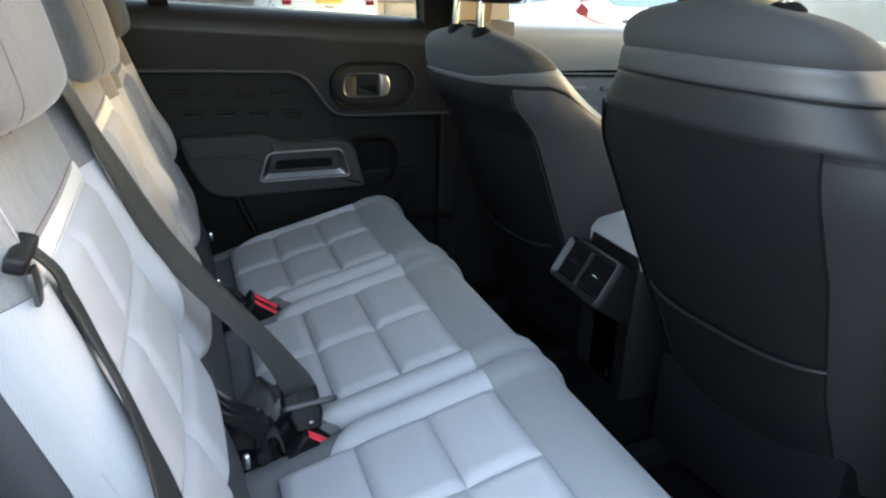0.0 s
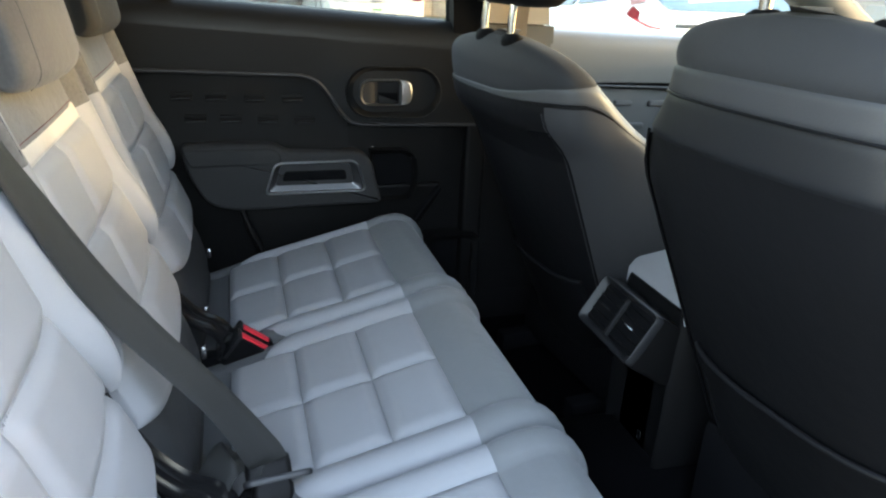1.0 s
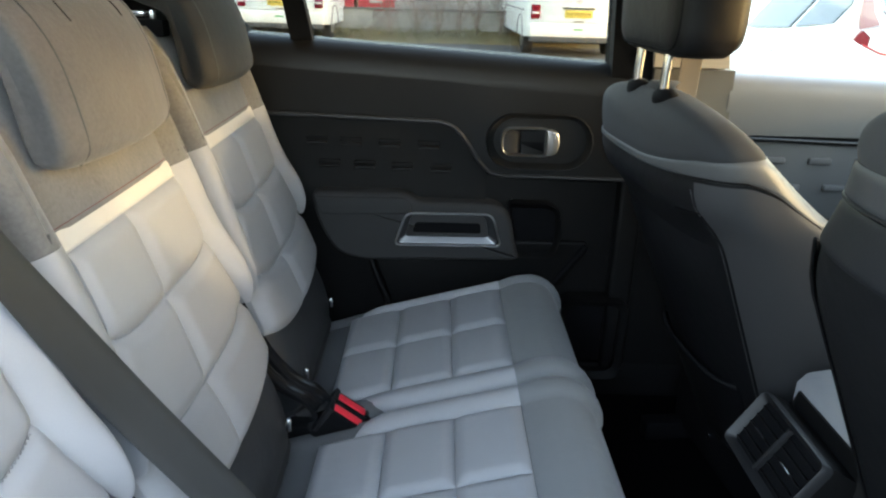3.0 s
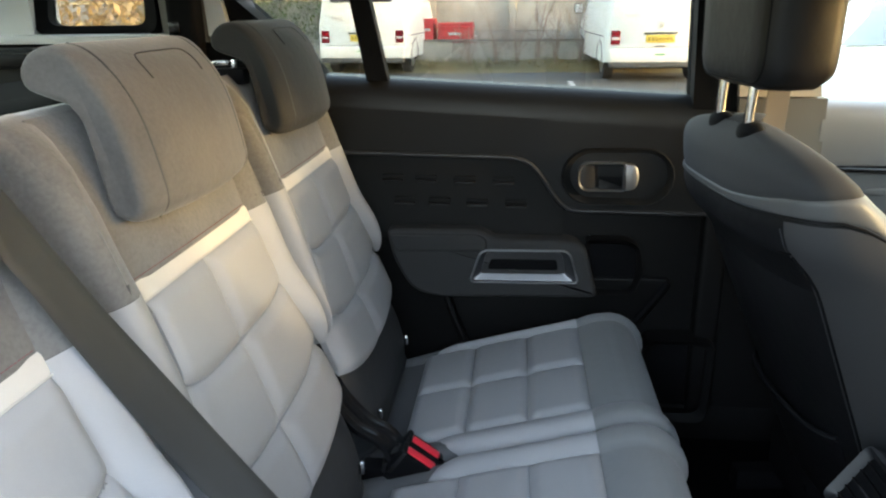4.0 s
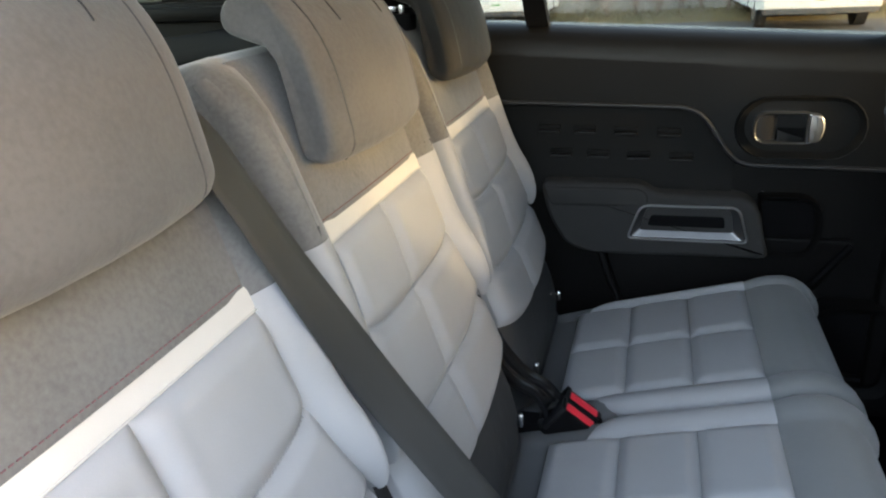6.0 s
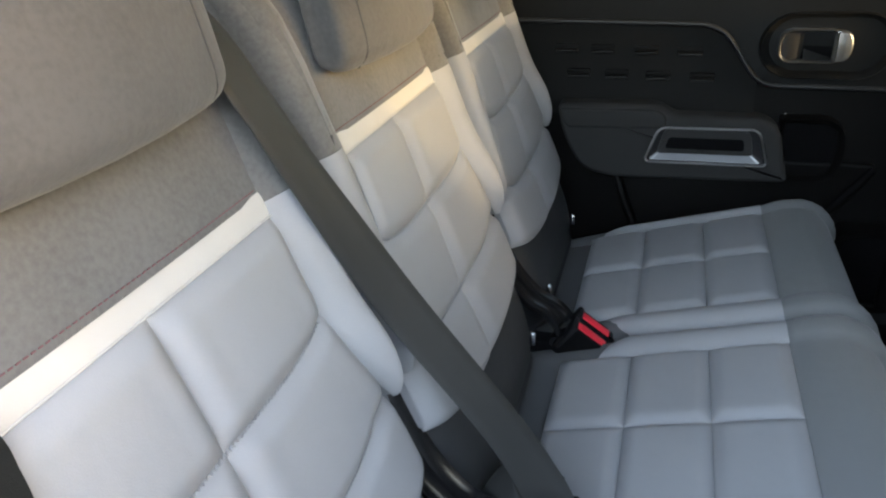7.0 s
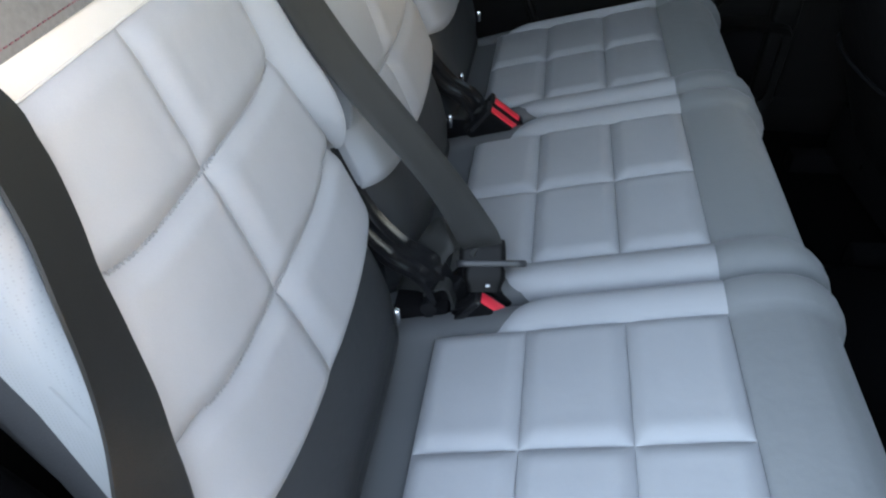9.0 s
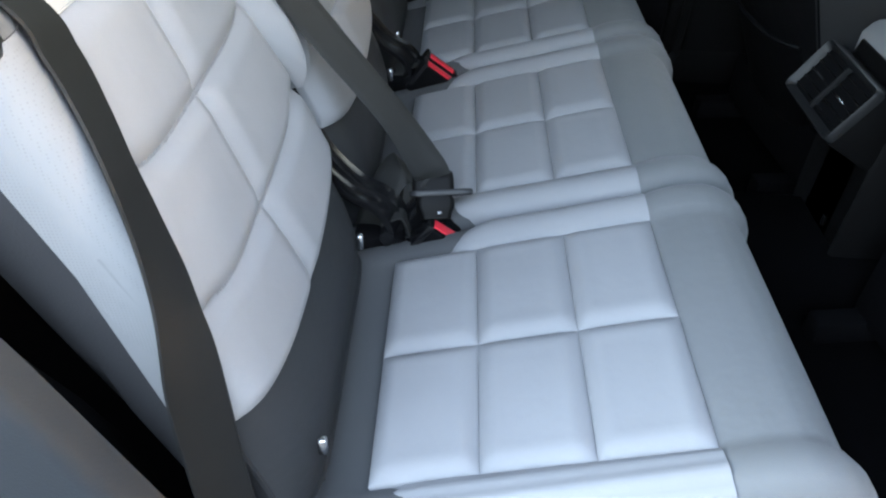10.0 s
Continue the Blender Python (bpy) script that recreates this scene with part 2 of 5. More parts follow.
def rounded(points, r, seg=5):
    """A closed 2D outline with its corners rounded; r is one radius or one a corner."""
    out = []
    n = len(points)
    for i in range(n):
        p = Vector(points[i])
        a = (Vector(points[i - 1]) - p)
        b = (Vector(points[(i + 1) % n]) - p)
        rr = r[i] if isinstance(r, (list, tuple)) else r
        d = min(rr, a.length * 0.48, b.length * 0.48)
        p0, p1 = p + a.normalized() * d, p + b.normalized() * d
        for k in range(seg + 1):
            t = k / seg
            out.append((1 - t) ** 2 * p0 + 2 * t * (1 - t) * p + t * t * p1)
    return out


def loft(rings, close=True, cap=True):
    """A skin over rings of 3D points, all of one length."""
    bm = bmesh.new()
    rows = [[bm.verts.new(p) for p in ring] for ring in rings]
    n = len(rows[0])
    for a, b in zip(rows, rows[1:]):
        for i in range(n if close else n - 1):
            j = (i + 1) % n
            bm.faces.new((a[i], a[j], b[j], b[i]))
    if cap and close:
        bm.faces.new(rows[0])
        bm.faces.new(rows[-1])
    return bm


def sheet(fn, nu, nv, thick=0.006):
    """A padded sheet: fn(u, v) gives its face, and a rim of the given depth goes in behind it."""
    bm = bmesh.new()
    g = [[Vector(fn(i / nu, j / nv)) for j in range(nv + 1)] for i in range(nu + 1)]
    v = [[bm.verts.new(p) for p in row] for row in g]
    for i in range(nu):
        for j in range(nv):
            bm.faces.new((v[i][j], v[i + 1][j], v[i + 1][j + 1], v[i][j + 1]))
    if thick:
        a = (g[nu // 2 + 1][nv // 2] - g[nu // 2][nv // 2]).cross(g[nu // 2][nv // 2 + 1] - g[nu // 2][nv // 2]).normalized()
        edge = [(i, 0) for i in range(nu)] + [(nu, j) for j in range(nv)] + [(i, nv) for i in range(nu, 0, -1)] + [(0, j) for j in range(nv, 0, -1)]
        low = [bm.verts.new(g[i][j] - a * thick) for i, j in edge]
        m = len(edge)
        for k in range(m):
            (i, j), (p, q) = edge[k], edge[(k + 1) % m]
            bm.faces.new((v[i][j], low[k], low[(k + 1) % m], v[p][q]))
        bm.faces.new(low)
    return bm


def slab(outline, a0, a1, axis="y", bevel=0.003):
    """A plate with the given outline, standing across an axis from a0 (its face) to a1, its face's edge rounded."""
    def put(p, a):
        return {"y": (p[0], a, p[1]), "x": (a, p[0], p[1]), "z": (p[0], p[1], a)}[axis]
    n = len(outline)
    c = sum((Vector(p) for p in outline), Vector((0, 0))) / n
    area = sum(outline[i][0] * outline[(i + 1) % n][1] - outline[(i + 1) % n][0] * outline[i][1] for i in range(n))
    sgn = 1 if area > 0 else -1
    inset = []
    for i in range(n):
        d = (Vector(outline[(i + 1) % n]) - Vector(outline[i - 1]))
        d = Vector((-d.y, d.x)).normalized() * sgn if d.length > 1e-9 else Vector((0, 0))
        inset.append((Vector(outline[i]), d))
    s = 1 if a1 > a0 else -1
    rings = []
    for k in range(4):
        t = k / 3 * math.pi / 2
        rings.append([put(p + d * bevel * (1 - math.sin(t)), a0 + s * bevel * (1 - math.cos(t))) for p, d in inset])
    rings.append([put(p, a1) for p, d in inset])
    return loft(rings)


def hoop(outer, inner, y0, y1, y_in, axis="y"):
    """A frame between two outlines of one length: face at y0 outside, sloping to y_in inside, back at y1."""
    def put(p, a):
        return {"y": (p[0], a, p[1]), "x": (a, p[0], p[1]), "z": (p[0], p[1], a)}[axis]
    mid = [Vector(o) * 0.82 + Vector(i) * 0.18 for o, i in zip(outer, inner)]
    rings = [[put(p, y1) for p in outer], [put(p, y0 * 0.7 + y1 * 0.3) for p in outer], [put(p, y0) for p in mid], [put(p, y_in) for p in inner], [put(p, y1) for p in inner]]
    return loft(rings + rings[:1], cap=False)


def tube(points, r, sides=8, n=None, closed=False):
    """A round rod along points."""
    pts = spline(points, n) if n else [Vector(p) for p in points]
    rings = []
    up = Vector((0.123, 0.456, 0.88)).normalized()
    for i, p in enumerate(pts):
        if closed:
            d = pts[(i + 1) % len(pts)] - pts[i - 1]
        else:
            d = pts[min(i + 1, len(pts) - 1)] - pts[max(i - 1, 0)]
        d.normalize()
        a = d.cross(up)
        if a.length < 0.05:
            a = d.cross(Vector((1, 0, 0)))
        a.normalize()
        b = d.cross(a)
        rings.append([p + (a * math.cos(2 * math.pi * k / sides) + b * math.sin(2 * math.pi * k / sides)) * r for k in range(sides)])
    if closed:
        return loft(rings + rings[:1], cap=False)
    return loft(rings)


def ribbon(points, sides, width, thick=0.0016, n=40):
    """A woven strap along points; sides gives the way across it at each point."""
    pts = spline(points, n)
    acr = spline(sides, n)
    rings = []
    for i, p in enumerate(pts):
        d = (pts[min(i + 1, n - 1)] - pts[max(i - 1, 0)]).normalized()
        a = acr[i] - d * acr[i].dot(d)
        a.normalize()
        nn = d.cross(a)
        w = width / 2
        rings.append([p + a * w * u + nn * h for u, h in ((-1, 0), (-0.94, thick), (-0.5, thick * 0.7), (0, thick * 0.55), (0.5, thick * 0.7), (0.94, thick), (1, 0), (0.94, -thick), (0, -thick * 0.55), (-0.94, -thick))])
    return loft(rings)


def box(x0, x1, y0, y1, z0, z1, bevel=0.004, seg=2):
    bm = bmesh.new()
    bmesh.ops.create_cube(bm, size=1.0)
    for v in bm.verts:
        v.co = ((x0 + x1) / 2 + v.co.x * (x1 - x0), (y0 + y1) / 2 + v.co.y * (y1 - y0), (z0 + z1) / 2 + v.co.z * (z1 - z0))
    if bevel:
        bmesh.ops.bevel(bm, geom=bm.edges[:], offset=bevel, segments=seg, profile=0.6, affect="EDGES")
    return bm


def join(*bms):
    out = bmesh.new()
    for b in bms:
        me = bpy.data.meshes.new("tmp")
        b.to_mesh(me)
        b.free()
        out.from_mesh(me)
        bpy.data.meshes.remove(me)
    return out


def turned(bm, m):
    bmesh.ops.transform(bm, matrix=m, verts=bm.verts)
    return bm


# ---- car shell ----
FLOOR_Z = 0.33


structure("floor", box(-1.05, 1.9, -0.74, 0.74, FLOOR_Z - 0.05, FLOOR_Z, 0.004), M_CARPET, "black carpeted car floor", "car floor")
structure("floor_tunnel", loft([[(x, y, z) for y, z in [(-0.17, 0.31), (-0.14, 0.40), (-0.09, 0.43), (0.05, 0.43), (0.10, 0.40), (0.13, 0.31)]] for x in (0.30, 0.62, 1.7)]), M_CARPET, "raised carpeted tunnel along the car floor", "floor tunnel")
structure("ceiling", box(-1.15, 1.02, -0.62, 0.62, 1.58, 1.60, 0.008), M_LINING, "pale grey fabric roof lining of the car", "roof lining")
structure("roof_panel", join(box(-1.2, 1.06, -0.66, 0.66, 1.604, 1.64, 0.01), box(-1.1, 1.06, -0.72, -0.625, 1.55, 1.64, 0.03), box(-1.1, 1.06, 0.625, 0.74, 1.52, 1.64, 0.03)), M_WHITEPAINT, "painted roof and side rails of the car", "car roof")

# far side: sill, pillars, quarter panels
structure("side_sill_left", box(-0.35, 1.7, 0.70, 0.80, 0.28, 0.42, 0.01), M_PLASTIC, "black plastic door sill", "door sill")
structure("pillar_b_left", loft([[(x0, 0.70, z), (x1, 0.70, z), (x1 + 0.01, 0.80, z), (x0 - 0.01, 0.80, z)] for z, x0, x1 in ((0.93, 0.652, 0.825), (1.03, 0.648, 0.819), (1.13, 0.645, 0.817))]), M_PILLAR, "taupe grey lower door pillar trim", "door pillar", False)
# Black stands in for the shade on the lower pillar trim.
structure("pillar_b_shaded_foot_left", loft([[(x0, 0.702, z), (x1, 0.702, z), (x1 + 0.01, 0.80, z), (x0 - 0.01, 0.80, z)] for z, x0, x1 in ((0.36, 0.66, 0.86), (0.60, 0.657, 0.85), (0.927, 0.653, 0.826))]), M_PLASTIC, "foot of the door pillar trim, black for the shade there", "door pillar", False)
structure("pillar_b_upper_left", loft([[(x0, y, z), (x1, y, z), (x1 + 0.01, y + 0.09, z), (x0 - 0.01, y + 0.09, z)] for z, x0, x1, y in ((1.134, 0.642, 0.803, 0.697), (1.35, 0.63, 0.76, 0.67), (1.56, 0.60, 0.72, 0.62))]), M_BEIGE, "beige upper door pillar trim", "door pillar", False)
structure("pillar_c_left", loft([[(x0, y, z), (x1, y, z), (x1, y + 0.10, z), (x0, y + 0.10, z)] for z, x0, x1, y in ((0.42, -0.55, -0.16, 0.64), (0.9, -0.58, -0.24, 0.66), (1.17, -0.56, -0.22, 0.685), (1.22, -0.56, -0.26, 0.685), (1.33, -0.56, -0.385, 0.675), (1.56, -0.55, -0.46, 0.62))]), M_BLACK, "black rear door frame and pillar trim", "door pillar", False)
structure("quarter_trim_left", join(box(-1.12, -0.50, 0.585, 0.80, 0.34, 1.245, 0.015), box(-1.12, -0.50, 0.56, 0.60, 1.205, 1.235, 0.01)), M_PLASTIC, "black boot side trim panel with a ledge", "side trim")
structure("quarter_ledge_left", box(-0.945, -0.52, 0.61, 0.78, 1.249, 1.268, 0.008), M_GREYTRIM, "light grey ledge below the rear quarter window", "side trim")
structure("pillar_d_left", loft([[(x0, y, z), (x1, y, z), (x1, y + 0.10, z), (x0, y + 0.10, z)] for z, x0, x1, y in ((1.25, -0.945, -0.83, 0.655), (1.40, -0.925, -0.815, 0.635), (1.58, -0.90, -0.79, 0.60))]), M_GREYTRIM, "light grey rear pillar trim", "car pillar", False)
structure("pillar_tailgate_left", loft([[(x0, y, z), (x1, y, z), (x1, y + 0.10, z), (x0, y + 0.10, z)] for z, x0, x1, y in ((1.235, -1.13, -0.948, 0.650), (1.40, -1.12, -0.928, 0.632), (1.58, -1.10, -0.903, 0.597))]), M_PILLAR, "taupe grey trim beside the tailgate", "car pillar", False)
structure("pillar_c_trim_left", loft([[(x0, y, z), (x1, y, z), (x1, y + 0.02, z), (x0, y + 0.02, z)] for z, x0, x1, y in ((1.250, -0.545, -0.452, 0.664), (1.36, -0.545, -0.452, 0.652), (1.56, -0.545, -0.462, 0.600))]), M_PILLAR, "taupe grey trim beside the rear quarter window", "car pillar", False)
structure("pillar_c_edge_left", loft([[(x0, y, z), (x1, y, z), (x1, y + 0.02, z), (x0, y + 0.02, z)] for z, x0, x1, y in ((1.262, -0.449, -0.402, 0.666), (1.36, -0.449, -0.418, 0.654), (1.56, -0.459, -0.440, 0.602))]), M_GREYTRIM, "light grey strip of pillar trim", "car pillar", False)
guide = thing("belt_guide", "black seat belt guide on the pillar trim", "belt guide", "", (-0.485, 0.64, 1.24))
part("cover", loft([[(p.x * k, p.y * k * 0.8, z) for p in rounded([(-0.030, -0.032), (0.032, -0.032), (0.032, 0.032), (-0.030, 0.032)], 0.016, 5)] for z, k in ((-0.04, 0.95), (0.02, 1.0), (0.10, 1.0), (0.15, 0.96), (0.165, 0.80))]), M_BLACK, guide)
part("bolt_cap", turned(box(-0.012, 0.012, -0.004, 0.004, -0.012, 0.012, 0.003), pose(-0.012, -0.027, 0.04)), M_GLOSSBLACK, guide)
q_out = rounded([(-0.84, 1.265), (-0.55, 1.265), (-0.545, 1.50), (-0.80, 1.50)], 0.03)
q_in = rounded([(-0.805, 1.285), (-0.585, 1.285), (-0.585, 1.475), (-0.775, 1.475)], 0.025)
structure("window_3", hoop(q_out, q_in, 0.66, 0.70, 0.672), M_BLACK, "rear quarter window with a black frame", "car window")
g = structure("window_3_pane", slab(q_in, 0.69, 0.694, "y", 0.001), M_PRIVACY, "tinted glass of the rear quarter window", "window pane")
g.visible_shadow = False

# near side: quarter panel behind the door opening, front door
near_edge = [(-1.1, 0.30), (-0.10, 0.30), (-0.105, 0.55), (-0.15, 0.69), (-0.205, 0.856), (-0.275, 1.02), (-0.36, 1.16), (-0.46, 1.32), (-0.54, 1.56), (-1.1, 1.56)]
structure("quarter_panel_right", slab(rounded(near_edge, 0.03), -0.79, -0.755, "y", 0.012), M_SILLTRIM, "dark grey rear door opening trim", "side trim")
structure("wheel_arch_right", loft([[(x, y, z) for y, z in ((-0.755, 0.34), (-0.755, zz), (-0.735, zz + 0.012), (-0.69, zz - 0.02), (-0.665, zz - 0.10), (-0.66, 0.34))] for x, zz in ((-0.20, 0.60), (-0.23, 0.74), (-0.33, 0.90), (-0.6, 1.0), (-1.0, 1.0))]), M_BLACK, "black wheel arch trim beside the seat", "side trim")
structure("pillar_b_right", loft([[(x0, y, z), (x1, y, z), (x1, y - 0.08, z), (x0, y - 0.08, z)] for z, x0, x1, y in ((0.36, 0.70, 0.88, -0.72), (1.13, 0.68, 0.84, -0.72), (1.57, 0.62, 0.74, -0.64))]), M_PILLAR, "grey door pillar trim", "door pillar", False)
structure("front_door_right", join(box(0.86, 1.75, -0.80, -0.72, 0.34, 1.08, 0.02), box(0.84, 1.75, -0.79, -0.70, 1.08, 1.12, 0.015)), M_PLASTIC, "black front door lining, closed", "car door")
structure("tailgate", join(box(-1.16, -1.10, -0.72, 0.72, 0.34, 1.18, 0.02), box(-1.14, -1.09, -0.70, 0.70, 1.50, 1.60, 0.01)), M_GREYTRIM, "grey tailgate lining", "tailgate")
structure("dashboard", join(box(1.45, 1.95, -0.72, 0.72, 0.60, 1.09, 0.05, 4), box(1.38, 1.60, -0.70, 0.70, 0.95, 1.08, 0.04, 4)), M_PLASTIC, "black plastic dashboard", "dashboard")
structure("bulkhead", box(1.80, 1.95, -0.76, 0.76, 0.28, 0.95, 0.01), M_BLACK, "black front bulkhead of the cabin", "bulkhead")
structure("pillar_a_left", tube([(1.05, 0.65, 1.58), (1.45, 0.70, 1.32), (1.90, 0.74, 1.05)], 0.062, 10, 12), M_PILLAR, "grey windscreen pillar trim", "windscreen pillar")
structure("pillar_a_right", tube([(1.05, -0.65, 1.58), (1.45, -0.70, 1.32), (1.90, -0.74, 1.05)], 0.062, 10, 12), M_PILLAR, "grey windscreen pillar trim", "windscreen pillar")
# Reaches below the lining edge; the unseen extra depth shades the headrests.
structure("windscreen_header", box(0.97, 1.08, -0.64, 0.64, 1.38, 1.63, 0.015), M_GREYTRIM, "grey roof lining edge, lowered to keep sun off the headrests", "windscreen header")
structure("windscreen", sheet(lambda u, v: (1.06 + 0.85 * v, -0.70 + 1.40 * u, 1.56 - 0.47 * v), 4, 4, 0.004), M_SCREEN, "raked tinted windscreen", "windscreen")
structure("window_4", slab([Vector(p) for p in ((0.80, 1.10), (1.80, 1.07), (1.42, 1.36), (1.06, 1.53), (0.74, 1.54))], -0.745, -0.741, "y", 0.001), M_SCREEN, "closed front door window", "car window")
structure("window_5", slab([Vector(p) for p in ((-0.66, 1.18), (0.66, 1.18), (0.60, 1.52), (-0.60, 1.52))], -1.10, -1.105, "x", 0.001), M_PRIVACY, "tinted tailgate window", "car window")
odoor = tagged(new("door_3"), "open rear car door swung out on its hinges", "car door", "", "structure")
part("lining", box(0.0, 0.92, -0.045, 0.045, 0.34, 1.11, 0.02), M_PLASTIC, odoor, "black door lining")
part("window_frame", tube([(0.03, 0, 1.10), (0.06, 0, 1.50), (0.50, 0, 1.54), (0.84, 0, 1.36), (0.90, 0, 1.10)], 0.018, 8, 30), M_BLACK, odoor)
part("pane", slab([Vector(p) for p in ((0.03, 1.10), (0.90, 1.10), (0.84, 1.36), (0.50, 1.53), (0.06, 1.50))], -0.002, 0.002, "y", 0.0005), M_PRIVACY, odoor)
odoor.matrix_world = pose(0.735, -0.85, 0, 0, 0, -108)
structure("parcel_shelf", join(box(-0.75, -0.40, -0.58, 0.58, 1.165, 1.19, 0.008), box(-0.50, -0.385, -0.585, 0.585, 1.14, 1.20, 0.02, 3)), M_BLACK, "black roller luggage cover behind the seats", "luggage cover")


# ---- far rear door ----
door = tagged(new("door_1"), "closed rear car door with black padded lining", "car door", "", "structure")
body = join(box(-0.30, 0.655, 0.735, 0.80, 0.36, 1.10, 0.012))
part("door_shell", body, M_PLASTIC, door)


def sill_z(x):
    return 1.170 - 0.055 * (x + 0.20)


def upper_low(x):
    """Lower edge of the upper door lining."""
    pts = [(-0.35, 1.020), (0.19, 1.008), (0.222, 0.998), (0.245, 0.975), (0.285, 0.915), (0.305, 0.897), (0.33, 0.891), (0.66, 0.887)]
    for (xa, za), (xb, zb) in zip(pts, pts[1:]):
        if x <= xb:
            return za + (zb - za) * (x - xa) / (xb - xa)
    return pts[-1][1]


def upper_trim(u, v):
    x = -0.30 + u * 0.95
    zt, zb = sill_z(x), upper_low(x)
    prof = [(0.775, 0.006), (0.742, 0.004), (0.720, -0.005), (0.703, -0.024), (0.693, -0.055)]
    k = v * 1.0
    if k < 0.45:
        p = spline([(a, b, 0) for a, b in prof], 40)[int(k / 0.45 * 39)]
        return (x, p.x, zt + p.y)
    t = (k - 0.45) / 0.55
    za = zt - 0.055
    return (x, 0.693 + 0.009 * t, za + (zb - za) * t)


part("upper_trim", sheet(upper_trim, 76, 40, -0.004), M_UPPER, door, "black grained upper lining with a rounded sill")
ridge = [(x, 0.697, upper_low(x) - 0.003) for x in [(-0.30 + i * 0.0135) for i in range(71)]]
# Grey instead of black paints in the highlight along the ridge.
part("trim_ridge", tube(ridge, 0.0045, 8), M_GREYPL, door)


def insert_face(u, v):
    x = -0.30 + u * 0.60
    zt = upper_low(x) - 0.006
    z = zt + (0.815 - zt) * v
    dish = 0.006 * math.sin(math.pi * min(1, v * 1.2)) if v < 0.83 else 0
    return (x, 0.708 + dish * 0.6, z)


part("insert_panel", sheet(insert_face, 60, 16, -0.012), M_INSERT, door, "black textured insert with raised dashes")
dash = rounded([(-0.024, -0.0065), (0.024, -0.0065), (0.024, 0.0065), (-0.024, 0.0065)], 0.005, 3)
for row, z, xs in ((0, 0.953, (-0.079, -0.004, 0.082, 0.168)), (1, 0.902, (-0.052, 0.026, 0.110, 0.196))):
    for x in xs:
        zc = z - 0.02 * x
        # A proud dark strip above each lip stands for the recess's shade.
        slot = part("dash_shade", slab([(p.x * 1.02 + x, p.y * 0.80 + zc + 0.004) for p in dash], 0.7058, 0.716, "y", 0.001), M_PLASTIC, door)
        part("dash_lip", slab([(p.x * 0.98 + x, p.y * 0.5 + zc - 0.0050) for p in dash], 0.7020, 0.716, "y", 0.0030), M_UPPER, slot)

# lower lining with a crease and a bottle pocket
lower_out = rounded([(-0.30, 0.36), (0.655, 0.36), (0.655, 0.885), (-0.30, 0.885)], 0.01, 2)
part("lower_lining", slab(lower_out, 0.722, 0.745, "y", 0.004), M_PLASTIC, door)
low_piece = rounded([(0.085, 0.36), (0.46, 0.36), (0.475, 0.60), (0.545, 0.705), (0.545, 0.73), (0.10, 0.73), (0.045, 0.68), (0.085, 0.57)], 0.02, 4)
part("lower_bulge", slab(low_piece, 0.711, 0.73, "y", 0.006), M_PLASTIC, door)
part("rear_crease", tube([(0.04, 0.700, 0.68), (0.062, 0.692, 0.62), (0.085, 0.692, 0.56), (0.10, 0.692, 0.40)], 0.008, 8, 14), M_PLASTIC, door)
part("diagonal_rib", tube([(0.455, 0.704, 0.605), (0.50, 0.702, 0.670), (0.538, 0.704, 0.722)], 0.008, 8, 10), M_BLACK, door)
bin_out = rounded([(0.47, 0.385), (0.645, 0.385), (0.65, 0.60), (0.49, 0.60)], 0.03, 4)
bin_in = rounded([(0.488, 0.41), (0.628, 0.41), (0.632, 0.585), (0.503, 0.585)], 0.03, 4)
part("door_bin", hoop(bin_out, bin_in, 0.668, 0.73, 0.676), M_PLASTIC, door, "black door bin")
part("bin_back", slab(bin_in, 0.715, 0.722, "y", 0.001), M_BLACK, door)
part("front_edge", box(0.60, 0.655, 0.690, 0.735, 0.40, 0.885, 0.012, 3), M_PLASTIC, door)

# armrest with chrome pull
arm = rounded([(-0.092, 0.848), (0.118, 0.850), (0.150, 0.830), (0.318, 0.828), (0.352, 0.808), (0.380, 0.700), (0.366, 0.694), (0.030, 0.686), (-0.035, 0.700), (-0.078, 0.775)], [0.02, 0.02, 0.012, 0.03, 0.03, 0.012, 0.012, 0.05, 0.05, 0.04], 6)
armrest = part("armrest", slab(arm, 0.668, 0.73, "y", 0.012), M_SOFT, door, "dark grey padded armrest")
arm_top = rounded([(-0.086, 0.838), (0.115, 0.840), (0.135, 0.828), (0.135, 0.800), (-0.07, 0.796)], 0.012, 4)
part("arm_pad", slab(arm_top, 0.664, 0.70, "y", 0.006), M_SOFT, armrest)
b_out = rounded([(0.096, 0.731), (0.336, 0.733), (0.314, 0.808), (0.121, 0.806)], [0.012, 0.012, 0.02, 0.02], 5)
b_in = rounded([(0.128, 0.755), (0.298, 0.757), (0.293, 0.799), (0.137, 0.798)], [0.008, 0.008, 0.008, 0.008], 5)
part("pull_bezel", hoop(b_out, b_in, 0.660, 0.675, 0.672), M_BEZEL, armrest, "satin chrome door pull surround")
part("pull_recess", slab(b_in, 0.6685, 0.674, "y", 0.001), M_BLACK, armrest)
part("pull_grip", slab(rounded([(0.135, 0.758), (0.292, 0.759), (0.288, 0.785), (0.142, 0.784)], 0.008, 4), 0.667, 0.674, "y", 0.003), M_BLACK, armrest)
pk = rounded([(0.376, 0.702), (0.456, 0.702), (0.470, 0.750), (0.462, 0.800), (0.440, 0.815), (0.357, 0.815)], [0.01, 0.02, 0.02, 0.02, 0.02, 0.01], 4)
pk_o = rounded([(0.372, 0.694), (0.464, 0.694), (0.481, 0.750), (0.472, 0.808), (0.445, 0.826), (0.352, 0.826)], [0.01, 0.02, 0.02, 0.02, 0.02, 0.01], 4)
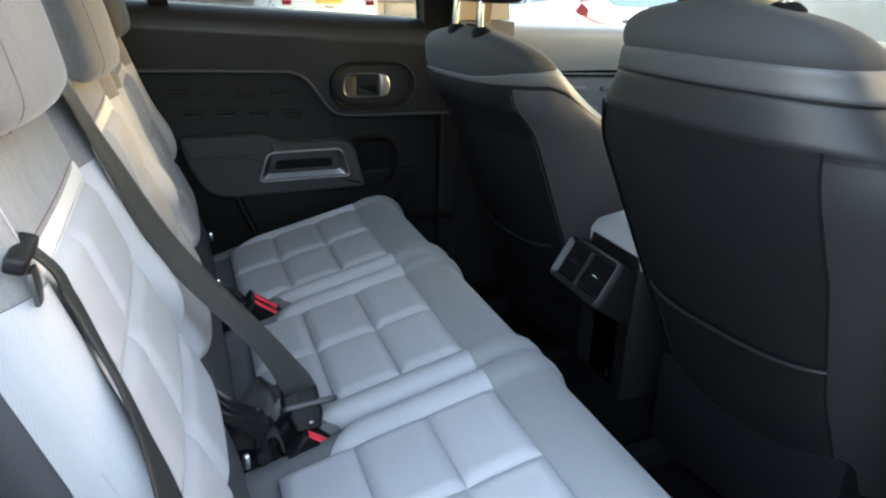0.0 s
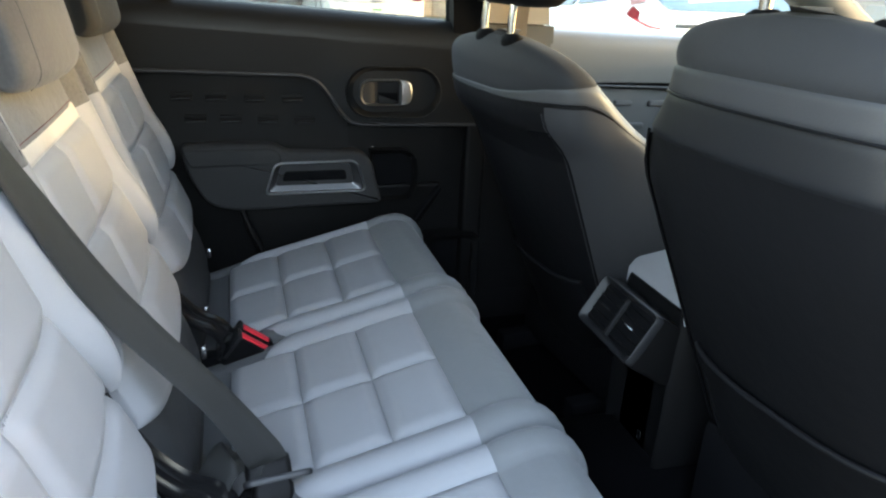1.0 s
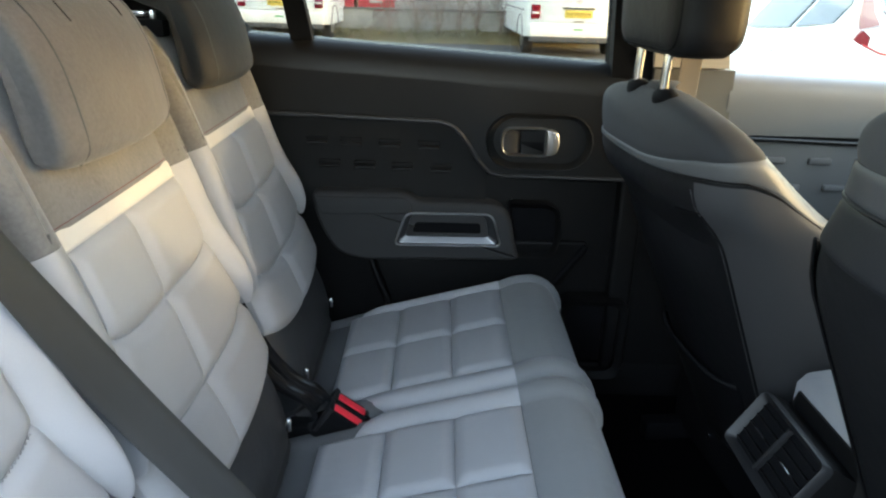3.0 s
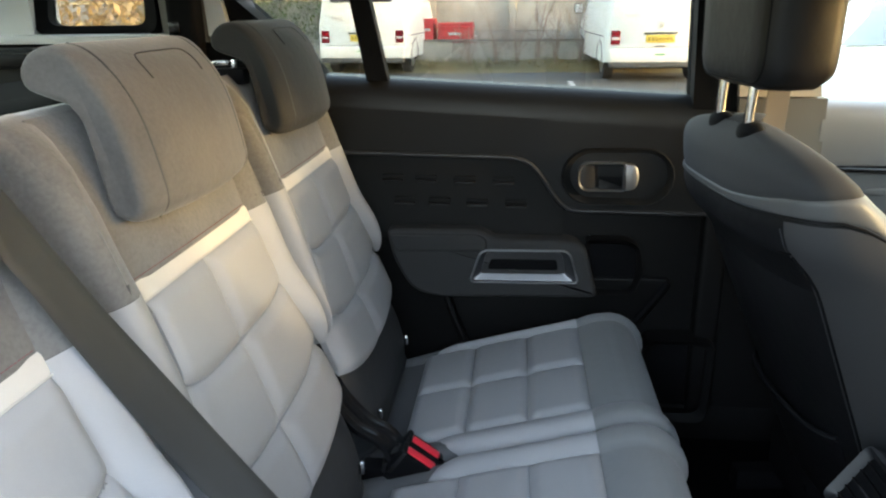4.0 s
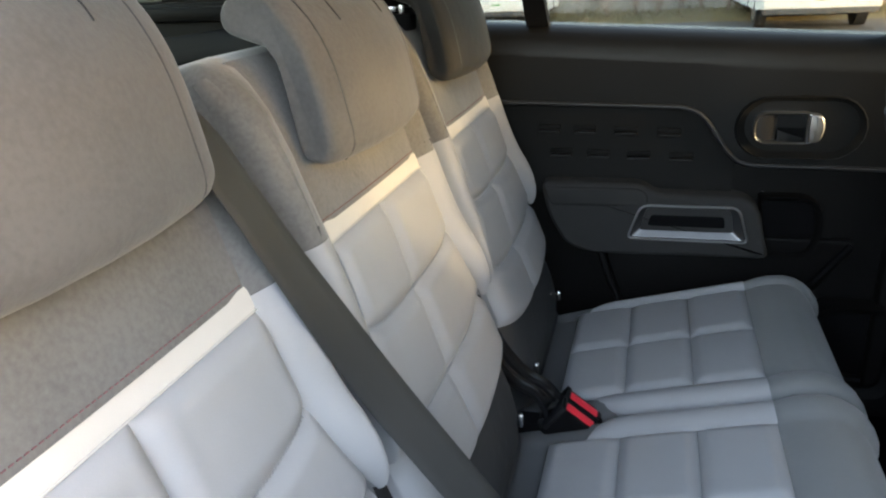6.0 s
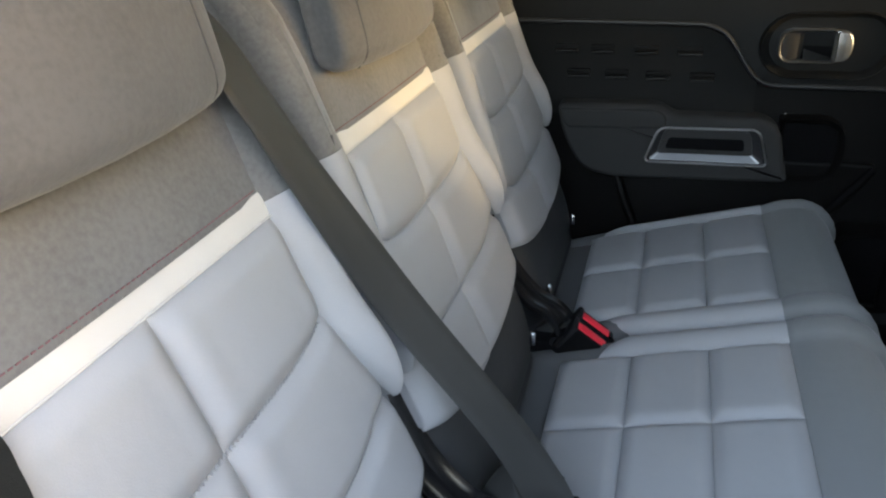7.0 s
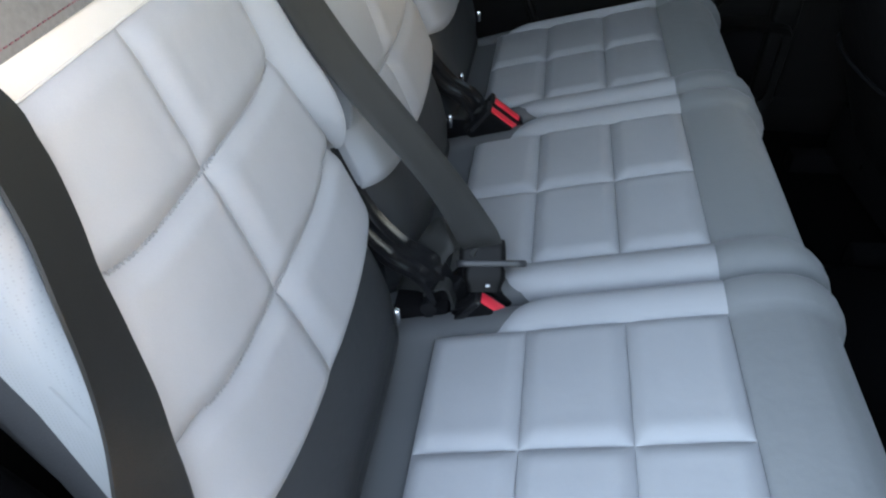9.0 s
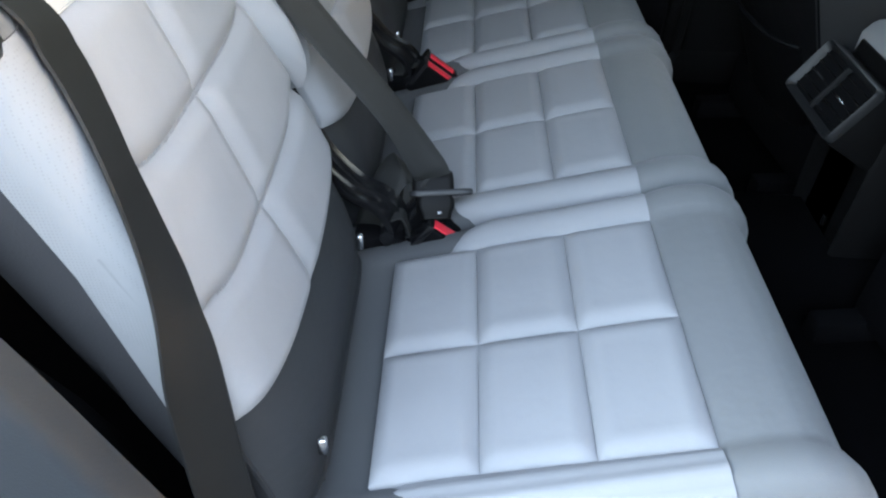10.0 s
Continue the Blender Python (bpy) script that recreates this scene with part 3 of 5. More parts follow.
part("cubby_rim", hoop(pk_o, pk, 0.690, 0.73, 0.698), M_PLASTIC, door)
part("cubby_back", slab(pk, 0.7165, 0.7215, "y", 0.001), M_BLACK, door, "black empty cubby beside the armrest")
part("lock_light", box(0.358, 0.362, 0.7005, 0.708, 0.829, 0.833, 0.001, 1), M_CHROME, door)

# inner handle in its oval recess
def stadium(x0, x1, z0, z1, n=10):
    r = (z1 - z0) / 2
    zc = (z0 + z1) / 2
    out = [(x1 - r + r * math.sin(math.pi * k / n), zc - r * math.cos(math.pi * k / n)) for k in range(n + 1)]
    return [Vector(p) for p in out + [(x0 + r - r * math.sin(math.pi * k / n), zc + r * math.cos(math.pi * k / n)) for k in range(n + 1)]]


part("handle_surround", hoop(stadium(0.292, 0.530, 0.903, 1.028), stadium(0.312, 0.514, 0.918, 1.013), 0.689, 0.71, 0.700), M_UPPER, door)
part("handle_dish", slab(stadium(0.314, 0.512, 0.918, 1.012), 0.7015, 0.709, "y", 0.001), M_BLACK, door)
h_out = rounded([(0.327, 0.936), (0.440, 0.936), (0.440, 0.998), (0.327, 0.998)], 0.026, 6)
h_in = rounded([(0.3305, 0.9395), (0.4365, 0.9395), (0.4365, 0.9945), (0.3305, 0.9945)], 0.023, 6)
handle = part("door_handle", hoop(h_out, h_in, 0.679, 0.700, 0.683), M_SATIN, door, "chrome inner door handle")
part("finger_cup", slab(h_in, 0.6985, 0.7012, "y", 0.001), M_BLACK, handle)
part("cup_plate", sheet(lambda u, v: (0.332 + 0.038 * u, 0.684 + 0.013 * u ** 2, 0.950 + 0.034 * v + (v - 0.5) * 0.018 * min(1, u * 3)), 10, 8, 0.002), M_CUP, handle, "grey satin finger cup")
part("cup_ramp", sheet(lambda u, v: (0.372 + 0.058 * u, 0.6975 - 0.010 * (1 - v), 0.940 + 0.020 * v * (1 - u)), 8, 6, 0.001), M_CUP, handle)
part("lever", slab(rounded([(0.4215, 0.937), (0.448, 0.940), (0.455, 0.967), (0.448, 0.994), (0.4215, 0.997)], [0.003, 0.012, 0.02, 0.012, 0.003], 5), 0.6795, 0.693, "y", 0.005), M_SATIN, handle, "satin metal pull lever")
part("pull_edge", tube([(p.x, 0.6605, p.y) for p in b_out], 0.0026, 6, closed=True), M_SATIN, armrest)

# windows of the far side
win = tagged(new("window_1"), "closed rear door window with a black divider", "car window", "", "structure")
part("divider", loft([[(x0, 0.712, z), (x1, 0.712, z), (x1, 0.745, z), (x0, 0.745, z)] for z, x0, x1 in ((1.165, -0.128, -0.082), (1.33, -0.158, -0.116), (1.53, -0.194, -0.154))]), M_BLACK, win)
part("front_frame", loft([[(x0, 0.705, z), (x1, 0.705, z), (x1, 0.775, z), (x0, 0.775, z)] for z, x0, x1 in ((1.10, 0.556, 0.643), (1.35, 0.545, 0.628), (1.55, 0.52, 0.60))]), M_BLACK, win)
part("top_frame", box(-0.46, 0.56, 0.69, 0.745, 1.50, 1.545, 0.008), M_BLACK, win)
pane = part("pane", slab([Vector(p) for p in ((-0.10, 1.15), (0.57, 1.09), (0.55, 1.51), (-0.17, 1.51))], 0.738, 0.742, "y", 0.001), M_PRIVACY, win)
pane.visible_shadow = False
pane = part("pane", slab([Vector(p) for p in ((-0.30, 1.15), (-0.105, 1.14), (-0.172, 1.51), (-0.45, 1.51))], 0.738, 0.742, "y", 0.001), M_PRIVACY, win)
pane.visible_shadow = False

# ---- far front door ----
fdoor = tagged(new("door_2"), "closed front car door with grey padded lining", "car door", "", "structure")
part("door_shell", box(0.81, 1.80, 0.735, 0.80, 0.36, 1.08, 0.012), M_PLASTIC, fdoor)


def fd_upper(u, v):
    x = 0.812 + u * 0.95
    zt = 1.118 - 0.02 * u
    prof = spline([(0.775, zt + 0.006, 0), (0.735, zt + 0.003, 0), (0.710, zt - 0.008, 0), (0.700, zt - 0.03, 0), (0.700, zt - 0.075, 0), (0.708, 0.992, 0)], 31)
    p = prof[int(round(v * 30))]
    return (x, p.x, p.y)


part("upper_trim", sheet(fd_upper, 30, 30, -0.004), M_FDOOR, fdoor, "grey padded upper lining")
part("trim_ridge", tube([(0.815, 0.708, 0.986), (1.2, 0.708, 0.978), (1.75, 0.708, 0.97)], 0.006, 8, 20), M_GLOSSBLACK, fdoor)
part("insert_panel", box(0.815, 1.75, 0.716, 0.74, 0.80, 0.978, 0.004), M_FDASH, fdoor)
for z, xs in ((0.936, (0.94, 1.045, 1.15)), (0.875, (0.90, 0.985, 1.09))):
    for x in xs:
        part("raised_dash", slab([(p.x * 1.1 + x, p.y * 1.2 + z) for p in dash], 0.709, 0.72, "y", 0.004), M_FDASH, fdoor)
part("lower_lining", box(0.815, 1.75, 0.700, 0.74, 0.38, 0.795, 0.01), M_PLASTIC, fdoor)
fwin = tagged(new("window_2"), "closed front door window", "car window", "", "structure")
pane = part("pane", slab([Vector(p) for p in ((0.80, 1.09), (1.80, 1.06), (1.40, 1.36), (1.05, 1.48), (0.75, 1.48))], 0.738, 0.742, "y", 0.001), M_GLASS, fwin)
pane.visible_shadow = False
part("top_frame", tube([(0.74, 0.715, 1.475), (1.05, 0.71, 1.47), (1.42, 0.725, 1.33), (1.80, 0.735, 1.08)], 0.014, 8, 20), M_BLACK, fwin)


# ---- rear seats ----
SEAT_Y = {"near": -0.495, "middle": -0.027, "far": 0.441}
BX, BZ, BS = -0.112, 0.79, -0.336


def on_back(y, z, off):
    """A point of the reclined backrest: across, height on its plane, distance before it."""
    return (BX + BS * (z - BZ) + 0.948 * off, y, z + 0.319 * off)


def on_cushion(x, y, off):
    return (x - 0.259 * off, y, 0.588 + 0.268 * (x - 0.114) + 0.966 * off)


def ease(t):
    """Closer steps towards both ends."""
    return 0.5 - 0.5 * math.cos(math.pi * t)


def pillow(u, v, amp, n=2.6):
    return amp * ((1 - abs(2 * u - 1) ** n) * (1 - abs(2 * v - 1) ** n)) ** 0.6


def quilt(u, v, wide, tall, amp):
    """Height of a quilted cell: a pulled seam, a soft bead beside it and a slight dome."""
    du, dv = wide * min(u, 1 - u), tall * min(v, 1 - v)
    tu, tv = 1 - math.exp(-(du / 0.012) ** 1.35), 1 - math.exp(-(dv / 0.012) ** 1.35)
    bead = 0.0018 * (math.exp(-((du - 0.017) / 0.009) ** 2) * tv + math.exp(-((dv - 0.017) / 0.009) ** 2) * tu)
    return amp * 0.72 * math.sqrt(tu * tv) + bead + pillow(u, v, amp * 0.28, 2.0)


SEAM_Y = -0.010
BOLSTER = spline([(0.154, 0.0025, 0), (0.161, 0.008, 0), (0.176, 0.017, 0), (0.194, 0.020, 0), (0.207, 0.012, 0), (0.214, -0.007, 0), (0.2155, -0.033, 0)], 25)
ROLL = spline([(0.171, 0.0008, 0), (0.178, 0.0075, 0), (0.194, 0.0145, 0), (0.212, 0.0135, 0), (0.226, 0.001, 0), (0.2325, -0.022, 0), (0.232, -0.05, 0)], 25)


def inner_edge(z):
    """Half width of the quilted panels at a height of the backrest."""
    pts = [(0.60, 0.2135), (0.797, 0.2130), (0.815, 0.202), (0.84, 0.187), (0.87, 0.1725), (0.90, 0.1615), (0.93, 0.1565), (0.97, 0.1545), (1.10, 0.1545)]
    for (a, wa), (b, wb) in zip(pts, pts[1:]):
        if z <= b:
            return wa + (wb - wa) * max(0.0, (z - a) / (b - a))
    return pts[-1][1]


def rear_seat(label, outer=1.0, folds=0.0, tags=(-0.163, 0.146)):
    """outer: how much of the far edge roll of the cushion is there; folds: depth of the creases along the near one."""
    def edge(y):
        return y if y < 0.171 else 0.171 + (y - 0.171) * outer

    seat = thing("rear_seat", label, "car seat", "rear seats")
    # backrest body
    front = [(-0.214, -0.07), (-0.2145, -0.03), (-0.206, 0.008), (-0.193, 0.022), (-0.176, 0.018), (-0.162, 0.004), (-0.152, -0.006), (-0.10, -0.008), (0, -0.008)]
    front = front + [(-y, h) for y, h in front[-2::-1]]
    rings = []
    for z, ws, hs, hb, tuck in ((0.545, 0.94, -1, -0.085, -0.012), (0.60, 0.955, -1, -0.095, -0.020), (0.67, 0.965, -1, -0.10, -0.030), (0.75, 0.975, -1, -0.10, -0.026), (0.82, 0.985, -1, -0.10, -0.014), (0.90, 0.99, 0, -0.10, -0.006), (0.95, 1, 0.6, -0.10, 0), (1.05, 1, 1, -0.10, 0),
                                (1.12, 0.995, 0.95, -0.10, 0), (1.165, 0.99, 0.8, -0.098, -0.002), (1.195, 0.98, 0.5, -0.095, -0.008), (1.215, 0.965, 0.2, -0.09, -0.018), (1.226, 0.94, 0.0, -0.082, -0.030), (1.231, 0.90, 0.0, -0.072, -0.044)):
        ring = [on_back(y * ws, z - (0.005 * (abs(y) / 0.215) ** 6 if z > 1.15 else 0), max(h * hs if h > 0 else h, hb + 0.04) + tuck) for y, h in front]
        ring += [on_back(y * ws, z, hb) for y in (0.20, 0.1, 0, -0.1, -0.20)]
        rings.append(ring)
    back = part("backrest", loft(rings[:8]), M_SHELL, seat, "black backrest shell")
    part("upper_body", loft(rings[7:]), M_DARK, back, "charcoal cloth upper backrest")
    def seam_sag(y):
        """The cross seams hang a little and turn up towards the bolsters."""
        return 0.005 - 0.016 * min(1.0, abs(y) / 0.16) ** 5

    # quilted cells below the pale band; the lowest pair wraps the sides
    zs = [1.0215, 0.916, 0.797, 0.690]
    for c in (-1, 1):
        for r in range(3):
            za, zb = zs[r], zs[r + 1]

            def cell(u, v, c=c, za=za, zb=zb, r=r):
                u, v = ease(u), ease(v)
                zz = za + (zb - za) * v
                y = SEAM_Y + (c * (inner_edge(zz) - 0.0005) - SEAM_Y) * u
                lift = 0.032 * (abs(y) / 0.214) ** 2.4 * v if r == 2 else 0.0
                sag = seam_sag(y)
                zz = zz + lift - sag * (v if r < 2 else 1 - v) - (sag * (1 - v) if r == 1 else 0)
                drop = 0.020 * (abs(y) / 0.2145) ** 12
                return on_back(y, zz, 0.003 + quilt(u * 0.97, v, 0.155, za - zb, 0.0125) + 0.012 * (r == 2) * math.sin(math.pi * 0.5 * v) * 0.5 - drop)
            part("quilted_cell", sheet(cell, 28, 28, -0.006 * c), M_LIGHT, back, "pale grey quilted panel" if (c == -1 and r == 0) else "")
    for z in zs[1:3]:
        zig = [on_back(-0.15 + 0.0025 * i, z - seam_sag(-0.15 + 0.0025 * i) + (0.0021 if i % 2 else -0.0021), 0.0054) for i in range(121)]
        part("seam_stitching", tube(zig, 0.0008, 4), M_LIGHT, back, "pale grey zigzag stitching along a seam")
    # dark roll below the cells

    def lower_roll(u, v):
        y = -0.2145 + 0.429 * u
        k = abs(y) / 0.2145
        z = 0.737 + 0.008 * k ** 2 - (0.737 + 0.008 * k ** 2 - 0.565) * v
        return on_back(y, z, -0.006 + 0.017 * math.sin(math.pi * min(1.0, 0.12 + v * 0.80)) - 0.038 * k ** 9 - 0.02 * max(0, v - 0.75))
    part("lower_roll", sheet(lower_roll, 40, 20, 0.004), M_LOWER, back, "charcoal leatherette roll under the quilted panels")
    # pale band
    part("pale_band", sheet(lambda u, v: on_back(-0.156 + 0.312 * u, 1.0212 + 0.0220 * v, 0.0040 + 0.0012 * math.sin(math.pi * v) ** 0.4), 14, 6, 0.01), M_STRIP, back, "cream fabric band across the backrest")
    part("band_piping", tube([on_back(-0.156 + 0.312 * i / 12, 1.0218, 0.0056) for i in range(13)], 0.0009, 6), M_STRIP, back)
    def thread_off(i):
        return 0.0042 + 0.004 * math.sin(math.pi * (i + 0.5) / 59.5)
    dashes = [tube([on_back(-0.154 + 0.0052 * i, 1.0462, thread_off(i)), on_back(-0.1508 + 0.0052 * i, 1.0462, thread_off(i))], 0.0006, 5) for i in range(59)]
    part("band_stitching", join(*dashes), material_red_thread, back, "dull red stitching line")
    for s in (-1, 1):
        def bol(u, v, s=s):
            p = BOLSTER[int(round(u * 24))]
            z = 1.034 - 0.2355 * math.sin(math.pi / 2 * v)
            yi = inner_edge(z)
            w = (0.2158 - yi) / 0.0615
            k = 1.0 if z > 0.84 else math.sqrt(max(0.02, 1 - ((0.84 - z) / 0.0432) ** 2))
            swell = math.exp(-((z - 0.865) / 0.055) ** 2) if s > 0 else 0.0
            return on_back(s * (yi + (p.x - 0.154) * w + 0.003 * swell * u), z, p.y * k + 0.012 * swell * k * math.sin(math.pi * u) + 0.0015)
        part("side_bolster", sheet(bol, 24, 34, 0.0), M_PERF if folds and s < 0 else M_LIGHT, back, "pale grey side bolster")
        def flank(u, v, s=s):
            z = 0.90 - 0.172 * v
            return on_back(s * (0.2150 - 0.0012 * u), z, -0.006 - (0.026 + 0.022 * v) * u)
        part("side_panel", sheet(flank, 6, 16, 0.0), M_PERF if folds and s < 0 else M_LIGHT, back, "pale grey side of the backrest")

        def shoulder(u, v, s=s):
            p = BOLSTER[int(round(u * 24))]
            z = 1.0345 + 0.178 * v
            k = 1 - 0.75 * v ** 2.2
            yy = 0.154 + 0.010 * v + (p.x - 0.154) * (1 - 0.26 * v)
            return on_back(s * yy, z - 0.005 * v ** 3 * u, p.y * k + 0.001 - 0.026 * v ** 5)
        part("shoulder_bolster", sheet(shoulder, 24, 20, 0.0), M_DARK, back, "charcoal cloth shoulder bolster")
        # seam up the shoulder
        part("shoulder_seam", tube([on_back(s * (0.1545 + 0.009 * t), 1.042 + 0.150 * t, 0.0022 - 0.009 * t ** 5) for t in (0, 0.2, 0.4, 0.6, 0.8, 1)], 0.0014, 6), M_LOWER, back)
    part("upper_panel", sheet(lambda u, v: on_back((-1 + 2 * u) * (0.156 + 0.010 * v), 1.0405 + 0.178 * v, 0.0035 + 0.004 * math.sin(math.pi * u) * (1 - v) - 0.022 * v ** 5), 20, 16, 0.004), M_DARK, back, "charcoal cloth upper backrest panel")
    # cushion body
    prof = [(-0.085, 0.0), (-0.03, 0.0), (0.03, 0.0), (0.1, 0), (0.2, 0), (0.3, 0), (0.36, 0)]
    base = [(Vector((x, 0.588 + 0.268 * (x - 0.114))), Vector((-0.259, 0.966))) for x, _ in prof]
    cx, cz, rad = 0.401, 0.6105, 0.052
    for k in range(1, 8):
        a = math.radians(105 - k * 16)
        base.append((Vector((cx + rad * math.cos(a) + 0.002 * k, cz + rad * math.sin(a))), Vector((math.cos(a), math.sin(a)))))
    base += [(Vector((0.457, 0.56)), Vector((0.99, -0.1))), (Vector((0.445, 0.48)), Vector((0.99, -0.1)))]
    cf = [(-0.228, -0.05), (-0.2295, -0.025), (-0.222, -0.003), (-0.205, 0.009), (-0.19, 0.008), (-0.177, 0.001), (-0.168, -0.008), (-0.08, -0.009), (0, -0.009)]
    cf = cf + [(-y, h) for y, h in cf[-2::-1]]
    rings = []
    for i, (p, nn) in enumerate(base):
        lift = min(1.0, 0.2 + i * 0.3) if i < 7 else 0.75
        ring = [(p.x + nn.x * (h * lift if h > 0 else h), edge(y), p.y + nn.y * (h * lift if h > 0 else h)) for y, h in cf]
        ring += [(p.x - nn.x * 0.085, y, p.y - nn.y * 0.085) for y in (edge(0.22), 0, -0.22)]
        rings.append(ring)
    cush = part("cushion", loft(rings), M_STRIPCLOTH, seat, "dark grey cloth seat cushion body")
    xs = [0.003, 0.1145, 0.2265, 0.3345]
    for c in range(3):
        for r in (0, 1):
            x0, x1 = xs[c], xs[c + 1]
            y0, y1 = ((-0.1715, 0.0), (0.0, 0.1715))[r]

            def cell(u, v, x0=x0, x1=x1, y0=y0, y1=y1):
                u, v = ease(u), ease(v)
                return on_cushion(x0 + (x1 - x0) * u, y0 + (y1 - y0) * v, 0.001 + quilt(u, v, x1 - x0, y1 - y0, 0.0115))
            part("quilted_cell", sheet(cell, 28, 28, 0.006), M_LIGHT, cush, "pale grey quilted panel" if not (c or r) else "")
    for s in (-1, 1):
        def rol(u, v, s=s):
            p = ROLL[int(round(u * 24))]
            x0 = 0.012 if s < 0 and folds else (0.040 if not folds else 0.060) + 0.050 * u ** 1.6 if s < 0 or outer == 1.0 else 0.006
            x = x0 + (0.3355 - x0) * v
            k = math.sin(math.pi / 2 * min(1.0, v * 4.2)) ** 0.6
            return on_cushion(x, edge(s * (0.171 + (p.x - 0.171) * (0.35 + 0.65 * k))), (p.y * k if p.y > 0 else p.y) + 0.001 - 0.012 * (1 - k) + (folds * math.sin(u * 30 + 2.5 * v) * math.sin(math.pi * u) if s < 0 else 0.0))
        part("side_roll", sheet(rol, 24, 24, 0.0), M_LIGHT, cush, "pale grey padded cushion edge")

    def nose(u, v):
        y = -0.2325 + 0.465 * u
        h = 0.0
        ay = abs(y)
        if ay > 0.171:
            p = min(ROLL, key=lambda q: abs(q.x - ay))
            h = p.y * 0.8
        k = v * 15
        seq = [(Vector((0.3348 + 0.0145 * i, 0.588 + 0.268 * (0.3348 + 0.0145 * i - 0.114))), Vector((-0.259, 0.966))) for i in range(4)] + base[7:]
        i = min(int(k / 15 * (len(seq) - 1)), len(seq) - 2)
        t = k / 15 * (len(seq) - 1) - i
        p = seq[i][0].lerp(seq[i + 1][0], t)
        nn = seq[i][1].lerp(seq[i + 1][1], t)
        h += 0.007 * math.sin(math.pi * min(1, v * 1.6) ** 0.7)
        return (p.x + nn.x * h, edge(y), p.y + nn.y * h)
    part("front_cover", sheet(nose, 60, 36, 0.0), M_FRONTEDGE, cush, "mid grey cloth front edge")
    # plinth down to the floor
    part("seat_base", box(-0.02, 0.40, -0.20, 0.20, FLOOR_Z, 0.53, 0.02), M_BLACK, seat, "black seat base on runners")
    # child seat anchor tags
    for y in tags:
        part("anchor_tag", box(-0.0440, -0.0350, y - 0.0042, y + 0.0042, 0.606, 0.629, 0.0015, 1), M_CHROME, seat, "small metal child seat anchor")
    return seat


material_red_thread = material("dull_red_thread", (0.17, 0.075, 0.082), 0.8, vary=0.5, vary_scale=300)
HEAD = [(-0.154, 1.120), (-0.157, 1.150), (-0.171, 1.208), (-0.194, 1.251), (-0.222, 1.273), (-0.250, 1.281), (-0.274, 1.276), (-0.289, 1.257), (-0.285, 1.238), (-0.260, 1.227), (-0.229, 1.216), (-0.213, 1.194), (-0.203, 1.158), (-0.196, 1.124), (-0.187, 1.107), (-0.168, 1.103)]


def headrest(seat, dx=0.0, dz=0.0, mat=M_HEADREST, label=""):
    smooth = [Vector((p.x, p.y)) for p in spline([(a, b, 0) for a, b in HEAD[-2:] + HEAD + HEAD[:3]], 120)]
    lo, hi = 12, 108
    outline = smooth[lo:hi]
    spine = [(-0.184, 1.128), (-0.188, 1.168), (-0.202, 1.222), (-0.230, 1.250), (-0.260, 1.254)]

    def inset(p, k):
        s = min((Vector(q) for q in spine), key=lambda q: (q - p).length)
        return s + (p - s) * k
    def back(x, y):
        """The face bows back towards its sides."""
        return x + dx - 0.020 * (abs(y) / 0.143) ** 2 * min(1.0, max(0.0, (x + 0.25) / 0.05))
    rings = []
    for y, k in ((-0.140, 0.30), (-0.143, 0.62), (-0.142, 0.80), (-0.138, 0.90), (-0.131, 0.96), (-0.120, 0.99), (-0.105, 1.0), (-0.05, 1.0), (0, 1.0), (0.05, 1.0), (0.105, 1.0), (0.120, 0.99), (0.131, 0.96), (0.138, 0.90), (0.142, 0.80), (0.143, 0.62), (0.140, 0.30)):
        rings.append([(back(q.x, y), y, q.y + dz) for q in (inset(p, k) for p in outline)])
    head = part("headrest", loft(rings), mat, seat, label or "charcoal cloth winged headrest")
    for s in (-1, 1):
        line = [(back(p.x, 0.112) + 0.0002, s * 0.112, p.y + dz) for p in [Vector((q.x, q.y)) for q in spline([(a - 0.001, b, 0) for a, b in [(-0.166, 1.104)] + HEAD[:6]], 24)]]
        part("headrest_seam", tube(line, 0.0014, 6), M_LOWER, head)
    rise = spline([(a, b, 0) for a, b in [(-0.166, 1.104)] + HEAD[:6]], 25)
    arch = [(15, -0.062), (16, -0.063), (17, -0.062), (18, -0.058), (18.6, -0.050), (18.8, -0.03), (18.8, 0.0), (18.8, 0.03), (18.6, 0.050), (18, 0.058), (17, 0.062), (16, 0.063), (15, 0.062)]
    hook = [(rise[int(i)].lerp(rise[int(i) + 1], i % 1), y) for i, y in arch]
    part("panel_seam", tube([(back(p.x, y) + 0.0004, y, p.y + dz + 0.0004) for p, y in hook], 0.0007, 6, 40), M_HEADREST_DARK, head)
    for y in (-0.05, 0.05):
        part("headrest_post", tube([(-0.255 + dx, y, 1.240 + dz), (-0.275, y, 1.20), (-0.27, y, 1.15)], 0.006, 8, 6), M_STEEL, head)
        part("post_collar", box(-0.300, -0.262, y - 0.014, y + 0.014, 1.218, 1.230, 0.004), M_BLACK, head)
    return head


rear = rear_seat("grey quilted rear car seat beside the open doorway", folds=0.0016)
rear.location = (0, SEAT_Y["near"], 0)
mid = rear_seat("grey quilted middle rear car seat between two others", tags=(0.146,))
mid.location = (0, SEAT_Y["middle"], 0)
far = rear_seat("grey quilted rear car seat beside the closed door", 0.4)
far.location = (0, SEAT_Y["far"], 0)
headrest(rear, -0.016, 0.026)
headrest(mid)
fhead = headrest(far, -0.004, 0.014, M_HEADREST_DARK, "charcoal cloth winged headrest, blackened for the shade it sits in")
